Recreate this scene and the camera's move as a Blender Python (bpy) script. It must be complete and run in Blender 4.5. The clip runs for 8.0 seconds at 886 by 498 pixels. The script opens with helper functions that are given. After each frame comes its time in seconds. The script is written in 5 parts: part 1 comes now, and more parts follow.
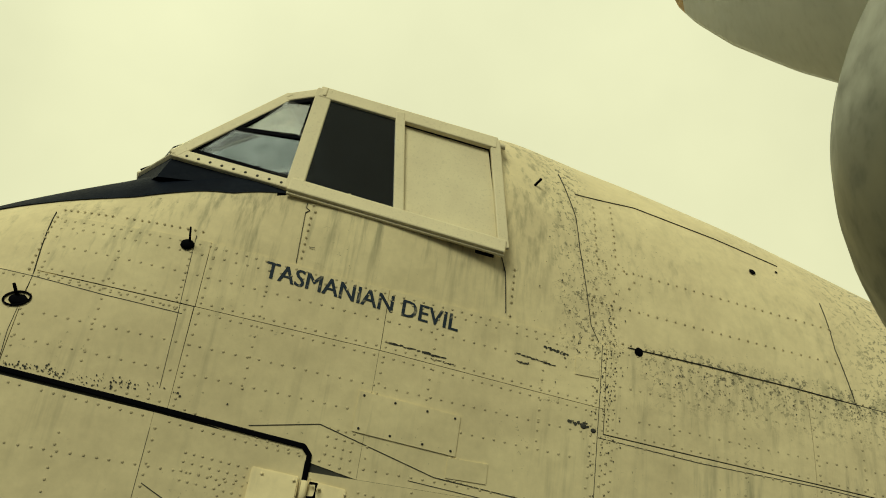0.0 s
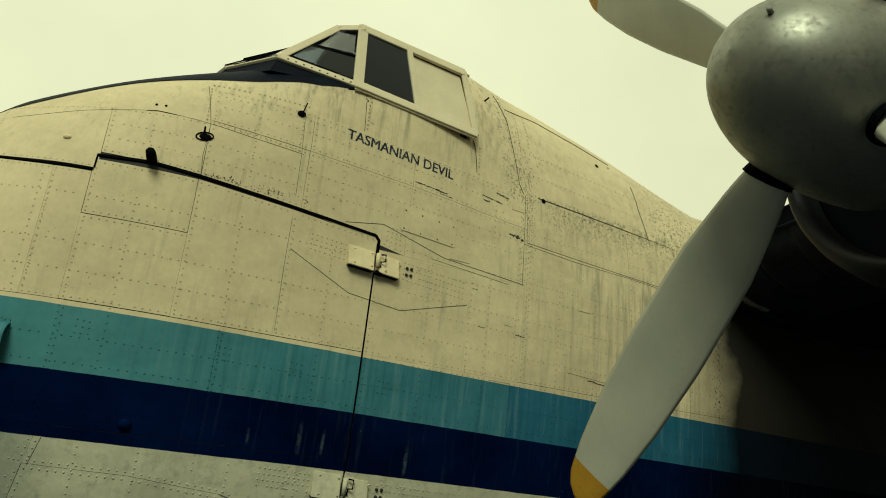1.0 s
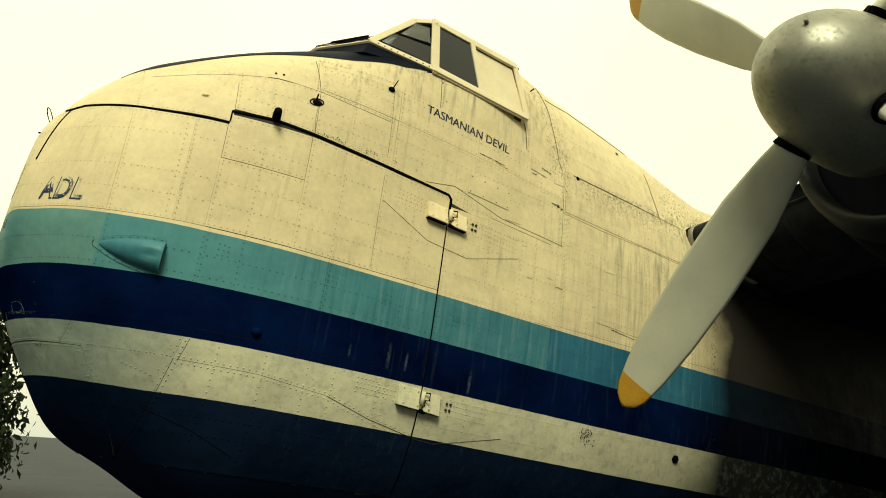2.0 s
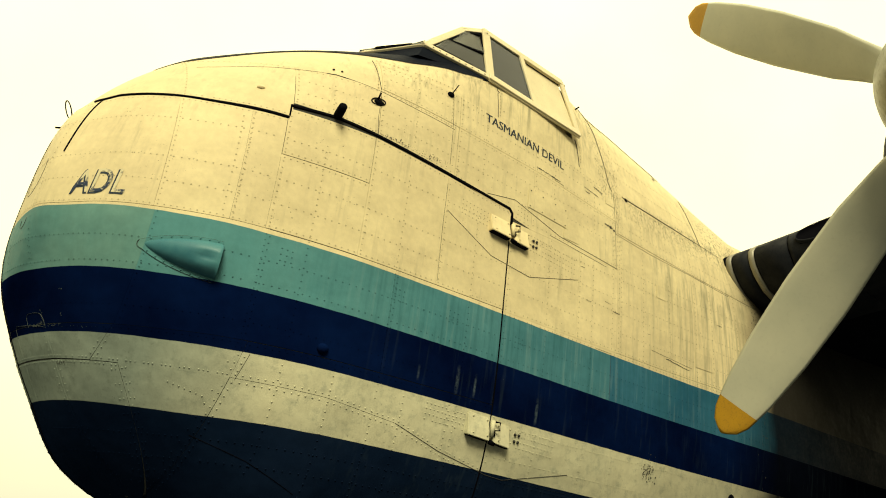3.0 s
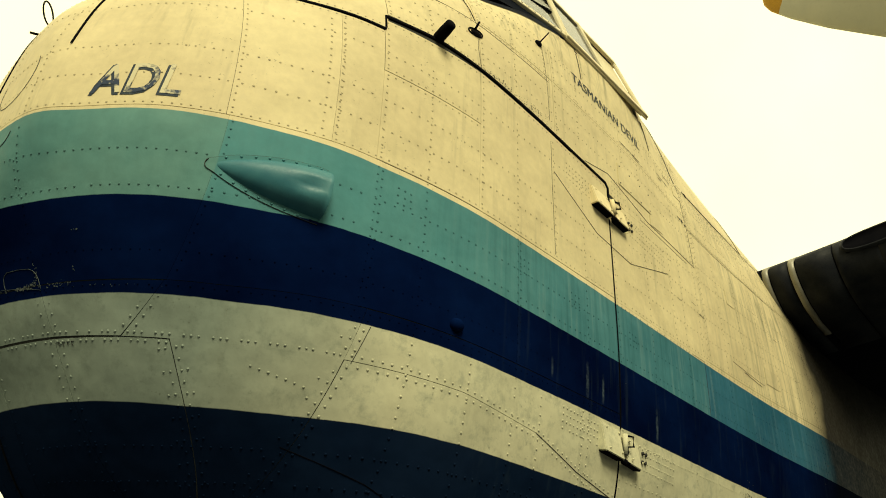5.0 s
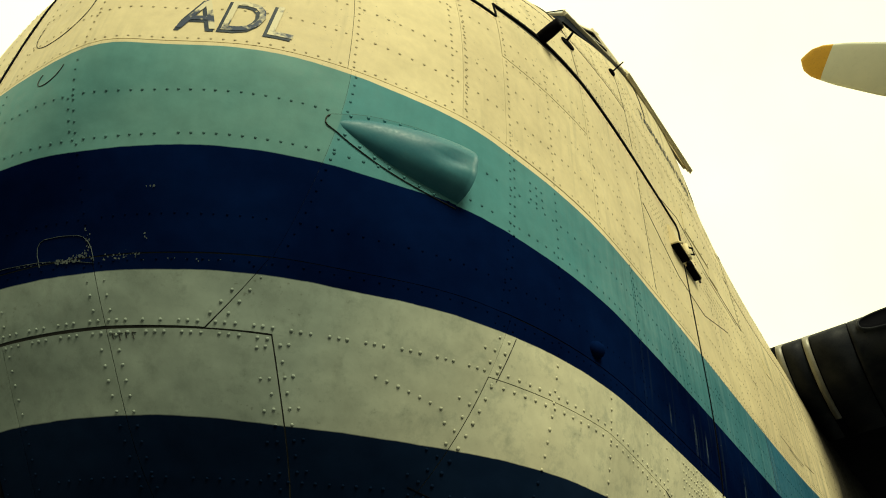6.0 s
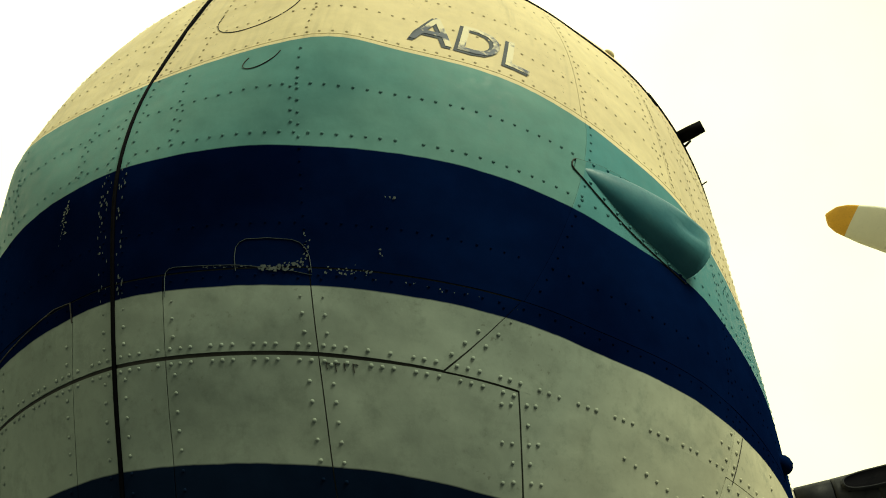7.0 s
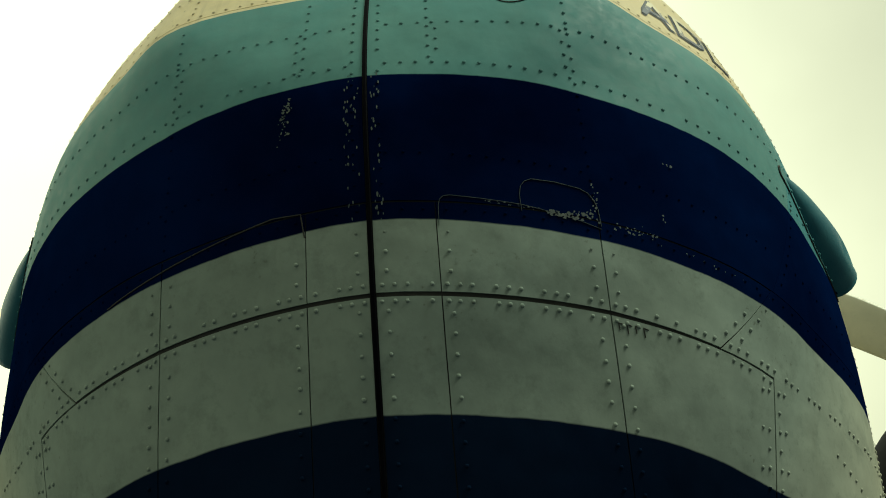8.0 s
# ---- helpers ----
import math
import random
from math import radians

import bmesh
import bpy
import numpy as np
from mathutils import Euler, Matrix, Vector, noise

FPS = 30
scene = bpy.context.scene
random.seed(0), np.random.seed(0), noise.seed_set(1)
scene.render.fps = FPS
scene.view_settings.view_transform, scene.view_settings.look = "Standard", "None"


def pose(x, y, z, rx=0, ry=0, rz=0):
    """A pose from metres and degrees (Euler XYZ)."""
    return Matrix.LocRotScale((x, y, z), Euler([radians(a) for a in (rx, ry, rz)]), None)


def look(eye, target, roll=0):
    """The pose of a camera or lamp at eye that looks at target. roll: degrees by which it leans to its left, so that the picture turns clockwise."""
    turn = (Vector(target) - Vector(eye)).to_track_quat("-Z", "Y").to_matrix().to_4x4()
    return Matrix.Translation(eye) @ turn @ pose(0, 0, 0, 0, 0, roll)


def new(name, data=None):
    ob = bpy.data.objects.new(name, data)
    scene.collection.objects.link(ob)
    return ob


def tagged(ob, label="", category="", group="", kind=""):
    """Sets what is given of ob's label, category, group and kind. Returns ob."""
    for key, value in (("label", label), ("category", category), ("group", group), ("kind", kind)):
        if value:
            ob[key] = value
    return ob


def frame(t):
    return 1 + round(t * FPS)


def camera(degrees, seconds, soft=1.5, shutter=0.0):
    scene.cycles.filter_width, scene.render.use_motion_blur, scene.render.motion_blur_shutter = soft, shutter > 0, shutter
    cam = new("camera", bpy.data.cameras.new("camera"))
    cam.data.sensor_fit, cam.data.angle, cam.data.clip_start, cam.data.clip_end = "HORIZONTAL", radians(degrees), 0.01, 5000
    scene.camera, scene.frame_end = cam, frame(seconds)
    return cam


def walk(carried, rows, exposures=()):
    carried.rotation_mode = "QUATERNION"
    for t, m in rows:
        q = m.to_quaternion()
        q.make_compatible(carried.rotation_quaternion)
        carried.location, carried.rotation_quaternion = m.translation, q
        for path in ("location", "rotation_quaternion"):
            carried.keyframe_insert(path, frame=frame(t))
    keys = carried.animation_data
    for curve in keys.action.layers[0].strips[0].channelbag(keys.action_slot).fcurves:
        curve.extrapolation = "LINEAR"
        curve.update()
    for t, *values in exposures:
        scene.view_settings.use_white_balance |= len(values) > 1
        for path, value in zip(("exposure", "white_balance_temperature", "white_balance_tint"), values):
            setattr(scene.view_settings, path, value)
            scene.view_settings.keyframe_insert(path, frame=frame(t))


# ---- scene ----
LENS = 60.24
cam = camera(LENS, 8.0, soft=1.0)
PATH = [
    (0, (2.600, -4.090, 3.250), (2.858, -2.198, 3.853), 4.00),
    (0.5, (1.974, -4.645, 2.854), (2.565, -2.811, 3.393), 3.42),
    (1, (0.975, -5.489, 2.141), (1.816, -3.745, 2.643), 1.87),
    (1.5, (0.366, -5.981, 1.729), (1.264, -4.264, 2.224), 2.92),
    (3, (-0.492, -4.926, 1.344), (0.577, -3.380, 2.028), 2.77),
    (3.5, (-0.578, -4.479, 1.290), (0.539, -2.990, 2.021), 2.07),
    (4, (-0.628, -4.072, 1.275), (0.532, -2.629, 2.032), 1.64),
    (4.2, (-0.664, -3.887, 1.266), (0.525, -2.476, 2.037), 1.13),
    (5.5, (-0.808, -2.671, 1.181), (0.563, -1.576, 2.140), -1.54),
    (6, (-0.813, -2.171, 1.187), (0.574, -1.211, 2.261), -1.34),
    (6.5, (-0.874, -1.698, 1.216), (0.526, -0.901, 2.400), -0.81),
    (7, (-0.995, -1.254, 1.205), (0.374, -0.626, 2.521), 1.64),
    (7.5, (-1.075, -0.800, 1.217), (0.270, -0.362, 2.631), 2.67),
    (8, (-1.096, -0.212, 1.179), (0.380, -0.114, 2.525), -2.76),
]
EXPOSURES = [(0.0, -0.74, 6300, -5), (0.5, -0.66, 6150, -7), (1.0, -0.66, 6050, -6), (1.5, -0.28, 6200, -3), (3.0, 0.26, 7450, 2), (4.0, 0.26, 7450, 2), (5.5, 0.10, 7150, -2), (6.5, 0.20, 6700, -4), (7.4, 0.16, 6650, -6), (8.0, -0.05, 5850, -6)]
walk(cam, [(t, look(eye, target, roll)) for t, eye, target, roll in PATH], EXPOSURES)

# ---------------------------------------------------------------- light
world = bpy.data.worlds.new("overcast_sky")
scene.world = world
world.use_nodes = True
wn, wl = world.node_tree.nodes, world.node_tree.links
wn.clear()
w_out = wn.new("ShaderNodeOutputWorld")
w_bg = wn.new("ShaderNodeBackground")
w_sky = wn.new("ShaderNodeTexSky")
w_sky.sky_type, w_sky.sun_disc = "NISHITA", False
w_sky.sun_elevation, w_sky.sun_rotation = radians(47), radians(210)
w_co = wn.new("ShaderNodeTexCoord")
w_sep = wn.new("ShaderNodeSeparateXYZ")
w_ramp = wn.new("ShaderNodeValToRGB")
w_ramp.color_ramp.elements[0].position = 0.0
w_ramp.color_ramp.elements[0].color = (0.56, 0.54, 0.42, 1)
w_ramp.color_ramp.elements[1].position = 1.0
w_ramp.color_ramp.elements[1].color = (1.02, 0.938, 0.645, 1)
w_mid = w_ramp.color_ramp.elements.new(0.22)
w_mid.color = (1.0, 0.908, 0.58, 1)
w_noise = wn.new("ShaderNodeTexNoise")
w_noise.inputs["Scale"].default_value, w_noise.inputs["Detail"].default_value = 2.2, 5.0
w_map = wn.new("ShaderNodeMapRange")
w_map.inputs[1].default_value, w_map.inputs[2].default_value = 0.3, 0.75
w_map.inputs[3].default_value, w_map.inputs[4].default_value = 0.88, 1.08
w_lift = wn.new("ShaderNodeMapRange")
w_lift.inputs[1].default_value, w_lift.inputs[2].default_value = 0.45, 1.0
w_lift.inputs[3].default_value, w_lift.inputs[4].default_value = 1.0, 1.2
w_mul = wn.new("ShaderNodeMath")
w_mul.operation = "MULTIPLY"
w_cloud = wn.new("ShaderNodeVectorMath")
w_cloud.operation = "SCALE"
w_mix = wn.new("ShaderNodeMix")
w_mix.data_type = "RGBA"
w_mix.inputs[0].default_value = 0.97
w_skyscale = wn.new("ShaderNodeVectorMath")
w_skyscale.operation = "SCALE"
w_skyscale.inputs[3].default_value = 0.10
wl.new(w_co.outputs["Generated"], w_sep.inputs[0])
wl.new(w_co.outputs["Generated"], w_noise.inputs["Vector"])
wl.new(w_sep.outputs["Z"], w_ramp.inputs[0])
wl.new(w_sep.outputs["Z"], w_lift.inputs[0])
wl.new(w_noise.outputs[0], w_map.inputs[0])
wl.new(w_map.outputs[0], w_mul.inputs[0])
wl.new(w_lift.outputs[0], w_mul.inputs[1])
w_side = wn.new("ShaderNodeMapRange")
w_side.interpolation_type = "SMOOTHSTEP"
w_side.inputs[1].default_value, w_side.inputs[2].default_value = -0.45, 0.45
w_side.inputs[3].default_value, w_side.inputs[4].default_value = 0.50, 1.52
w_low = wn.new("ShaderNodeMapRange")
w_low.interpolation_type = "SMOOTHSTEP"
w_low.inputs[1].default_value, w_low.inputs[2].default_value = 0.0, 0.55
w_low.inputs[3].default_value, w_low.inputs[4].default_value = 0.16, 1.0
w_open = wn.new("ShaderNodeMapRange")
w_open.interpolation_type = "SMOOTHSTEP"
w_open.inputs[1].default_value, w_open.inputs[2].default_value = 0.0, 0.6
w_fade = wn.new("ShaderNodeMix")
w_fade.inputs[3].default_value = 1.0
w_total = wn.new("ShaderNodeMath")
w_total.operation = "MULTIPLY"
w_all = wn.new("ShaderNodeMath")
w_all.operation = "MULTIPLY"
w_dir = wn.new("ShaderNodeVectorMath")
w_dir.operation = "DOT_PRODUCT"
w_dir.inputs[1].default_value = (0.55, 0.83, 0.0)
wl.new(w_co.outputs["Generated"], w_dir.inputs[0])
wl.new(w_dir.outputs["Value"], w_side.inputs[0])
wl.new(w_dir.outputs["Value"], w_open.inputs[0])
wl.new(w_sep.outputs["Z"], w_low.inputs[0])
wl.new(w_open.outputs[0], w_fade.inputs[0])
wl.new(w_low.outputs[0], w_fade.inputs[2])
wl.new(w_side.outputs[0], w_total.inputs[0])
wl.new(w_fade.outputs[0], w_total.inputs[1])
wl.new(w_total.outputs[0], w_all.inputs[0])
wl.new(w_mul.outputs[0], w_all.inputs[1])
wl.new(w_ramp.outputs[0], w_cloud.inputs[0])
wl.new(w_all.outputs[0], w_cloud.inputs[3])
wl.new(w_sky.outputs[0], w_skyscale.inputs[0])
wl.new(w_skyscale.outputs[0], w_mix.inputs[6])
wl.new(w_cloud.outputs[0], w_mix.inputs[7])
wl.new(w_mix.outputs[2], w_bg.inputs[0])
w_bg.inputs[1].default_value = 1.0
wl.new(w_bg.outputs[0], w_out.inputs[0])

sun_data = bpy.data.lights.new("sun", "SUN")
sun_data.energy, sun_data.angle, sun_data.color = 3.1, radians(24), (1.0, 0.93, 0.70)
sun = new("sun", sun_data)
sun.matrix_world = look((-3.2, -8.9, 13.0), (2, 0, 2))


# ---------------------------------------------------------------- materials
def material(name):
    m = bpy.data.materials.new(name)
    m.use_nodes = True
    nodes, links = m.node_tree.nodes, m.node_tree.links
    return m, nodes, links, nodes["Principled BSDF"]


def node(nodes, kind, **values):
    n = nodes.new(kind)
    for key, value in values.items():
        n.inputs[key.replace("_", " ")].default_value = value
    return n


def math_node(nodes, links, op, a, b=None, c=None, clamp=False):
    n = nodes.new("ShaderNodeMath")
    n.operation, n.use_clamp = op, clamp
    for i, v in enumerate((a, b, c)):
        if v is None:
            continue
        if isinstance(v, (int, float)):
            n.inputs[i].default_value = v
        else:
            links.new(v, n.inputs[i])
    return n.outputs[0]


def mix_color(nodes, links, fac, a, b, blend="MIX"):
    n = nodes.new("ShaderNodeMix")
    n.data_type, n.blend_type = "RGBA", blend
    for slot, v in ((0, fac), (6, a), (7, b)):
        if isinstance(v, (int, float)):
            n.inputs[slot].default_value = v
        elif isinstance(v, tuple):
            n.inputs[slot].default_value = v
        else:
            links.new(v, n.inputs[slot])
    return n.outputs[2]


def stretched(nodes, links, scale, source="Object"):
    co = nodes.new("ShaderNodeTexCoord")
    mp = nodes.new("ShaderNodeMapping")
    mp.inputs["Scale"].default_value = scale
    links.new(co.outputs[source], mp.inputs[0])
    return mp.outputs[0], co


def noise_tex(nodes, links, vector, scale, detail=4.0, rough=0.55):
    n = node(nodes, "ShaderNodeTexNoise", Scale=scale, Detail=detail, Roughness=rough)
    links.new(vector, n.inputs["Vector"])
    return n.outputs[0]


def ramp(nodes, links, value, low, high, out0=0.0, out1=1.0):
    n = nodes.new("ShaderNodeMapRange")
    n.inputs[1].default_value, n.inputs[2].default_value = low, high
    n.inputs[3].default_value, n.inputs[4].default_value = out0, out1
    links.new(value, n.inputs[0])
    return n.outputs[0]


def bump(nodes, links, bsdf, height, strength, distance):
    n = node(nodes, "ShaderNodeBump", Strength=strength, Distance=distance)
    links.new(height, n.inputs["Height"])
    links.new(n.outputs[0], bsdf.inputs["Normal"])


CREAM, TEAL = (0.80, 0.695, 0.435, 1), (0.078, 0.246, 0.274, 1)
NAVY, BELLY = (0.0008, 0.0038, 0.026, 1), (0.0035, 0.010, 0.029, 1)


def aircraft_paint(name, gloss=0.52, tone=1.0):
    """White upper side, blue and navy cheat lines and a dark underside, all weathered; shade under the wing painted in
    aft.
    """
    m, n, l, bsdf = material(name)
    plain, co = stretched(n, l, (1, 1, 1))
    sep = n.new("ShaderNodeSeparateXYZ")
    l.new(co.outputs["Object"], sep.inputs[0])
    x, z = sep.outputs["X"], sep.outputs["Z"]
    wobble = math_node(n, l, "MULTIPLY", math_node(n, l, "SUBTRACT", noise_tex(n, l, plain, 9.0), 0.5), 0.006)
    droop = math_node(n, l, "MULTIPLY", math_node(n, l, "MAXIMUM", math_node(n, l, "SUBTRACT", x, 2.2), 0.0), 0.010)
    rise = ramp(n, l, x, -0.05, 0.75, 1.0, 0.0)
    level = math_node(n, l, "ADD", math_node(n, l, "ADD", z, wobble), droop)
    LIFT = {0.748: 0.012, 0.428: 0.008, 0.108: 0.022, -0.218: 0.040}

    def above(limit):
        own = math_node(n, l, "SUBTRACT", level, math_node(n, l, "MULTIPLY", rise, LIFT[limit]))
        return ramp(n, l, own, limit - 0.0015, limit + 0.0015)

    # faded tone at two scales
    broad = noise_tex(n, l, plain, 1.7, 5.0)
    fine = noise_tex(n, l, plain, 38.0, 3.0)
    teal = mix_color(n, l, ramp(n, l, broad, 0.35, 0.7), TEAL, (0.102, 0.280, 0.300, 1))
    faded = mix_color(n, l, ramp(n, l, broad, 0.35, 0.7), (0.112, 0.278, 0.278, 1), (0.165, 0.330, 0.308, 1))
    deep = mix_color(n, l, ramp(n, l, broad, 0.35, 0.7), (0.022, 0.115, 0.20, 1), (0.04, 0.16, 0.25, 1))
    teal = mix_color(n, l, ramp(n, l, x, 0.298, 0.302), faded, teal)
    teal = mix_color(n, l, math_node(n, l, "MULTIPLY", ramp(n, l, x, 0.75, 3.4), 0.55), teal, deep)
    teal = mix_color(n, l, ramp(n, l, x, 3.445, 3.455), teal, deep)
    navy = mix_color(n, l, ramp(n, l, broad, 0.4, 0.75), NAVY, (0.0020, 0.011, 0.060, 1))
    belly = mix_color(n, l, ramp(n, l, broad, 0.35, 0.7), BELLY, (0.0075, 0.017, 0.042, 1))
    cream = mix_color(n, l, ramp(n, l, broad, 0.35, 0.7), CREAM, (0.72, 0.615, 0.39, 1))
    # lower band: shade on its nose end is put into the greyer colour
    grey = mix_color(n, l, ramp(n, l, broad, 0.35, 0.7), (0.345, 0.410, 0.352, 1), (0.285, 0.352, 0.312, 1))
    side_cream = mix_color(n, l, ramp(n, l, broad, 0.35, 0.7), (0.66, 0.635, 0.455, 1), (0.55, 0.545, 0.40, 1))
    grey = mix_color(n, l, ramp(n, l, x, 0.45, 1.05), grey, side_cream)
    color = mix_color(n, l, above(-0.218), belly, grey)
    color = mix_color(n, l, above(0.108), color, navy)
    color = mix_color(n, l, above(0.428), color, teal)
    color = mix_color(n, l, above(0.748), color, cream)
    # shade under the wing, painted near-black on the aft fuselage
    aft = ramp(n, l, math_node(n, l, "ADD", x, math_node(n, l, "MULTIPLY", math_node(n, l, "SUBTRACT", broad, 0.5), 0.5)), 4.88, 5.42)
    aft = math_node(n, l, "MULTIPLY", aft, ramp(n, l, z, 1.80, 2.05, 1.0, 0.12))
    wing_shade = mix_color(n, l, ramp(n, l, broad, 0.35, 0.7), (0.0015, 0.0025, 0.006, 1), (0.003, 0.0045, 0.009, 1))
    color = mix_color(n, l, math_node(n, l, "MULTIPLY", aft, 0.97), color, wing_shade)
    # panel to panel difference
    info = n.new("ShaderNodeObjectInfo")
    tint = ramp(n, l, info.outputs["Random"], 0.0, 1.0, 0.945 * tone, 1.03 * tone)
    shade = n.new("ShaderNodeVectorMath")
    shade.operation = "SCALE"
    l.new(color, shade.inputs[0])
    l.new(tint, shade.inputs[3])
    color = shade.outputs[0]
    mottle = math_node(n, l, "MULTIPLY", ramp(n, l, noise_tex(n, l, plain, 8.0, 4.0, 0.6), 0.3, 0.7, 0.93, 1.045), ramp(n, l, fine, 0.3, 0.7, 0.955, 1.03))
    stipple = n.new("ShaderNodeVectorMath")
    stipple.operation = "SCALE"
    l.new(color, stipple.inputs[0])
    l.new(mottle, stipple.inputs[3])
    color = stipple.outputs[0]
    # dull grime smeared over the pale plates under the nose
    smear = math_node(n, l, "MULTIPLY", ramp(n, l, noise_tex(n, l, plain, 15.0, 6.0, 0.72), 0.50, 0.68), math_node(n, l, "SUBTRACT", above(-0.218), above(0.108)))
    color = mix_color(n, l, math_node(n, l, "MULTIPLY", smear, 0.38), color, (0.16, 0.20, 0.17, 1))
    # rain streaks running down and grime blotches
    runs, _ = stretched(n, l, (26, 26, 1.6))
    streak = noise_tex(n, l, runs, 1.0, 4.0, 0.6)
    patchy = noise_tex(n, l, plain, 2.6, 3.0)
    over_cream, over_teal, over_navy, over_belly = above(0.748), above(0.428), above(0.108), above(-0.218)

    def inv(v):
        return math_node(n, l, "SUBTRACT", 1.0, v)

    def mul(*vs):
        out = vs[0]
        for v in vs[1:]:
            out = math_node(n, l, "MULTIPLY", out, v)
        return out

    on_teal = mul(over_teal, inv(over_cream), inv(aft))
    on_grey = mul(over_belly, inv(over_navy))
    pale = mul(math_node(n, l, "ADD", over_cream, mul(on_grey, 0.6)), inv(aft))
    streak_f = mul(ramp(n, l, streak, 0.52, 0.80), ramp(n, l, patchy, 0.42, 0.7), pale)
    color = mix_color(n, l, mul(streak_f, 0.50), color, (0.17, 0.17, 0.12, 1))
    # run-off below the windows, below the crown seam and down the faded blue stripe
    wash = mul(ramp(n, l, z, 1.92, 2.36), ramp(n, l, x, 1.5, 2.1), ramp(n, l, x, 3.15, 3.45, 1.0, 0.0), ramp(n, l, streak, 0.47, 0.70))
    color = mix_color(n, l, mul(wash, 0.48), color, (0.16, 0.16, 0.11, 1))
    seam = mul(ramp(n, l, z, 1.72, 2.04), ramp(n, l, z, 2.06, 2.10, 1.0, 0.0), ramp(n, l, x, 3.6, 3.9), ramp(n, l, streak, 0.44, 0.70))
    color = mix_color(n, l, mul(seam, 0.45), color, (0.19, 0.19, 0.12, 1))
    deck = mul(ramp(n, l, z, 1.62, 2.30), ramp(n, l, x, 0.8, 1.3), ramp(n, l, x, 2.1, 2.3, 1.0, 0.0), ramp(n, l, streak, 0.54, 0.74))
    color = mix_color(n, l, mul(deck, 0.40), color, (0.20, 0.20, 0.14, 1))
    flank = mul(ramp(n, l, x, 3.2, 4.6), ramp(n, l, streak, 0.46, 0.72), ramp(n, l, z, 1.75, 1.55, 0.2, 1.0), over_cream, inv(aft))
    color = mix_color(n, l, mul(flank, 0.62), color, (0.17, 0.18, 0.13, 1))
    dark_run = mul(ramp(n, l, streak, 0.50, 0.68), ramp(n, l, x, 0.9, 2.0, 0.15, 1.0), on_teal)
    color = mix_color(n, l, mul(dark_run, 0.42), color, (0.022, 0.105, 0.125, 1))
    light_run = mul(ramp(n, l, streak, 0.46, 0.30), ramp(n, l, x, 0.9, 2.0, 0.1, 1.0), on_teal)
    color = mix_color(n, l, mul(light_run, 0.25), color, (0.26, 0.40, 0.40, 1))
    # a few chalky runs on the navy stripe and the underside
    on_navy = mul(over_navy, inv(over_teal))
    for px, top, low, wide in ((2.15, 0.345, 0.18, 0.020), (2.285, 0.325, 0.19, 0.016), (2.80, 0.29, 0.13, 0.020), (1.87, 0.28, 0.20, 0.014)):
        side_f = ramp(n, l, math_node(n, l, "ABSOLUTE", math_node(n, l, "SUBTRACT", x, px)), 0.0, 0.8 * wide, 1.0, 0.0)
        run = mul(side_f, ramp(n, l, z, low - 0.02, low + 0.03), ramp(n, l, z, top - 0.08, top, 1.0, 0.0), ramp(n, l, fine, 0.3, 0.6), on_navy)
        color = mix_color(n, l, mul(run, 0.26), color, (0.26, 0.36, 0.40, 1))
    haze = mul(ramp(n, l, streak, 0.55, 0.75), ramp(n, l, x, 1.2, 1.9), inv(over_teal), inv(on_grey))
    color = mix_color(n, l, mul(haze, 0.035), color, (0.20, 0.30, 0.32, 1))
    speck = noise_tex(n, l, plain, 60.0, 2.0, 0.7)
    where = noise_tex(n, l, plain, 3.1, 2.0)
    near_crease = ramp(n, l, math_node(n, l, "ABSOLUTE", math_node(n, l, "SUBTRACT", math_node(n, l, "ADD", x, math_node(n, l, "MULTIPLY", z, 0.15)), 3.745)), 0.03, 0.16, 1.0, 0.0)
    near_seam = mul(ramp(n, l, z, 1.80, 2.02), ramp(n, l, z, 2.08, 2.11, 1.0, 0.0), ramp(n, l, x, 3.6, 3.75))
    root = mul(ramp(n, l, x, 4.55, 4.85), ramp(n, l, z, 1.9, 2.0))
    spots = mul(ramp(n, l, noise_tex(n, l, plain, 44.0, 3.0, 0.75), 0.545, 0.60), math_node(n, l, "MAXIMUM", root, math_node(n, l, "MAXIMUM", near_seam, mul(near_crease, ramp(n, l, z, 1.9, 2.05)))), pale)
    color = mix_color(n, l, mul(spots, 0.70), color, (0.085, 0.09, 0.07, 1))
    speck_f = mul(ramp(n, l, speck, 0.66, 0.74), ramp(n, l, where, 0.50, 0.64), pale)
    color = mix_color(n, l, math_node(n, l, "MULTIPLY", speck_f, 0.65), color, (0.10, 0.10, 0.075, 1))
    chips = noise_tex(n, l, plain, 85.0, 3.0, 0.7)
    worn = noise_tex(n, l, plain, 4.3, 3.0)
    chip_f = math_node(n, l, "MULTIPLY", math_node(n, l, "MULTIPLY", ramp(n, l, chips, 0.73, 0.77), ramp(n, l, worn, 0.60, 0.68)), on_navy)
    color = mix_color(n, l, math_node(n, l, "MULTIPLY", chip_f, 0.6), color, (0.42, 0.42, 0.36, 1))
    l.new(color, bsdf.inputs["Base Color"])
    l.new(ramp(n, l, fine, 0.3, 0.7, gloss - 0.08, gloss + 0.14), bsdf.inputs["Roughness"])
    l.new(ramp(n, l, math_node(n, l, "SUBTRACT", over_teal, inv(over_belly)), 0.0, 1.0, 0.0, 0.05), bsdf.inputs["Specular IOR Level"])
    dents = noise_tex(n, l, plain, 4.5, 2.0)
    both = math_node(n, l, "ADD", math_node(n, l, "MULTIPLY", dents, 1.0), math_node(n, l, "MULTIPLY", fine, 0.04))
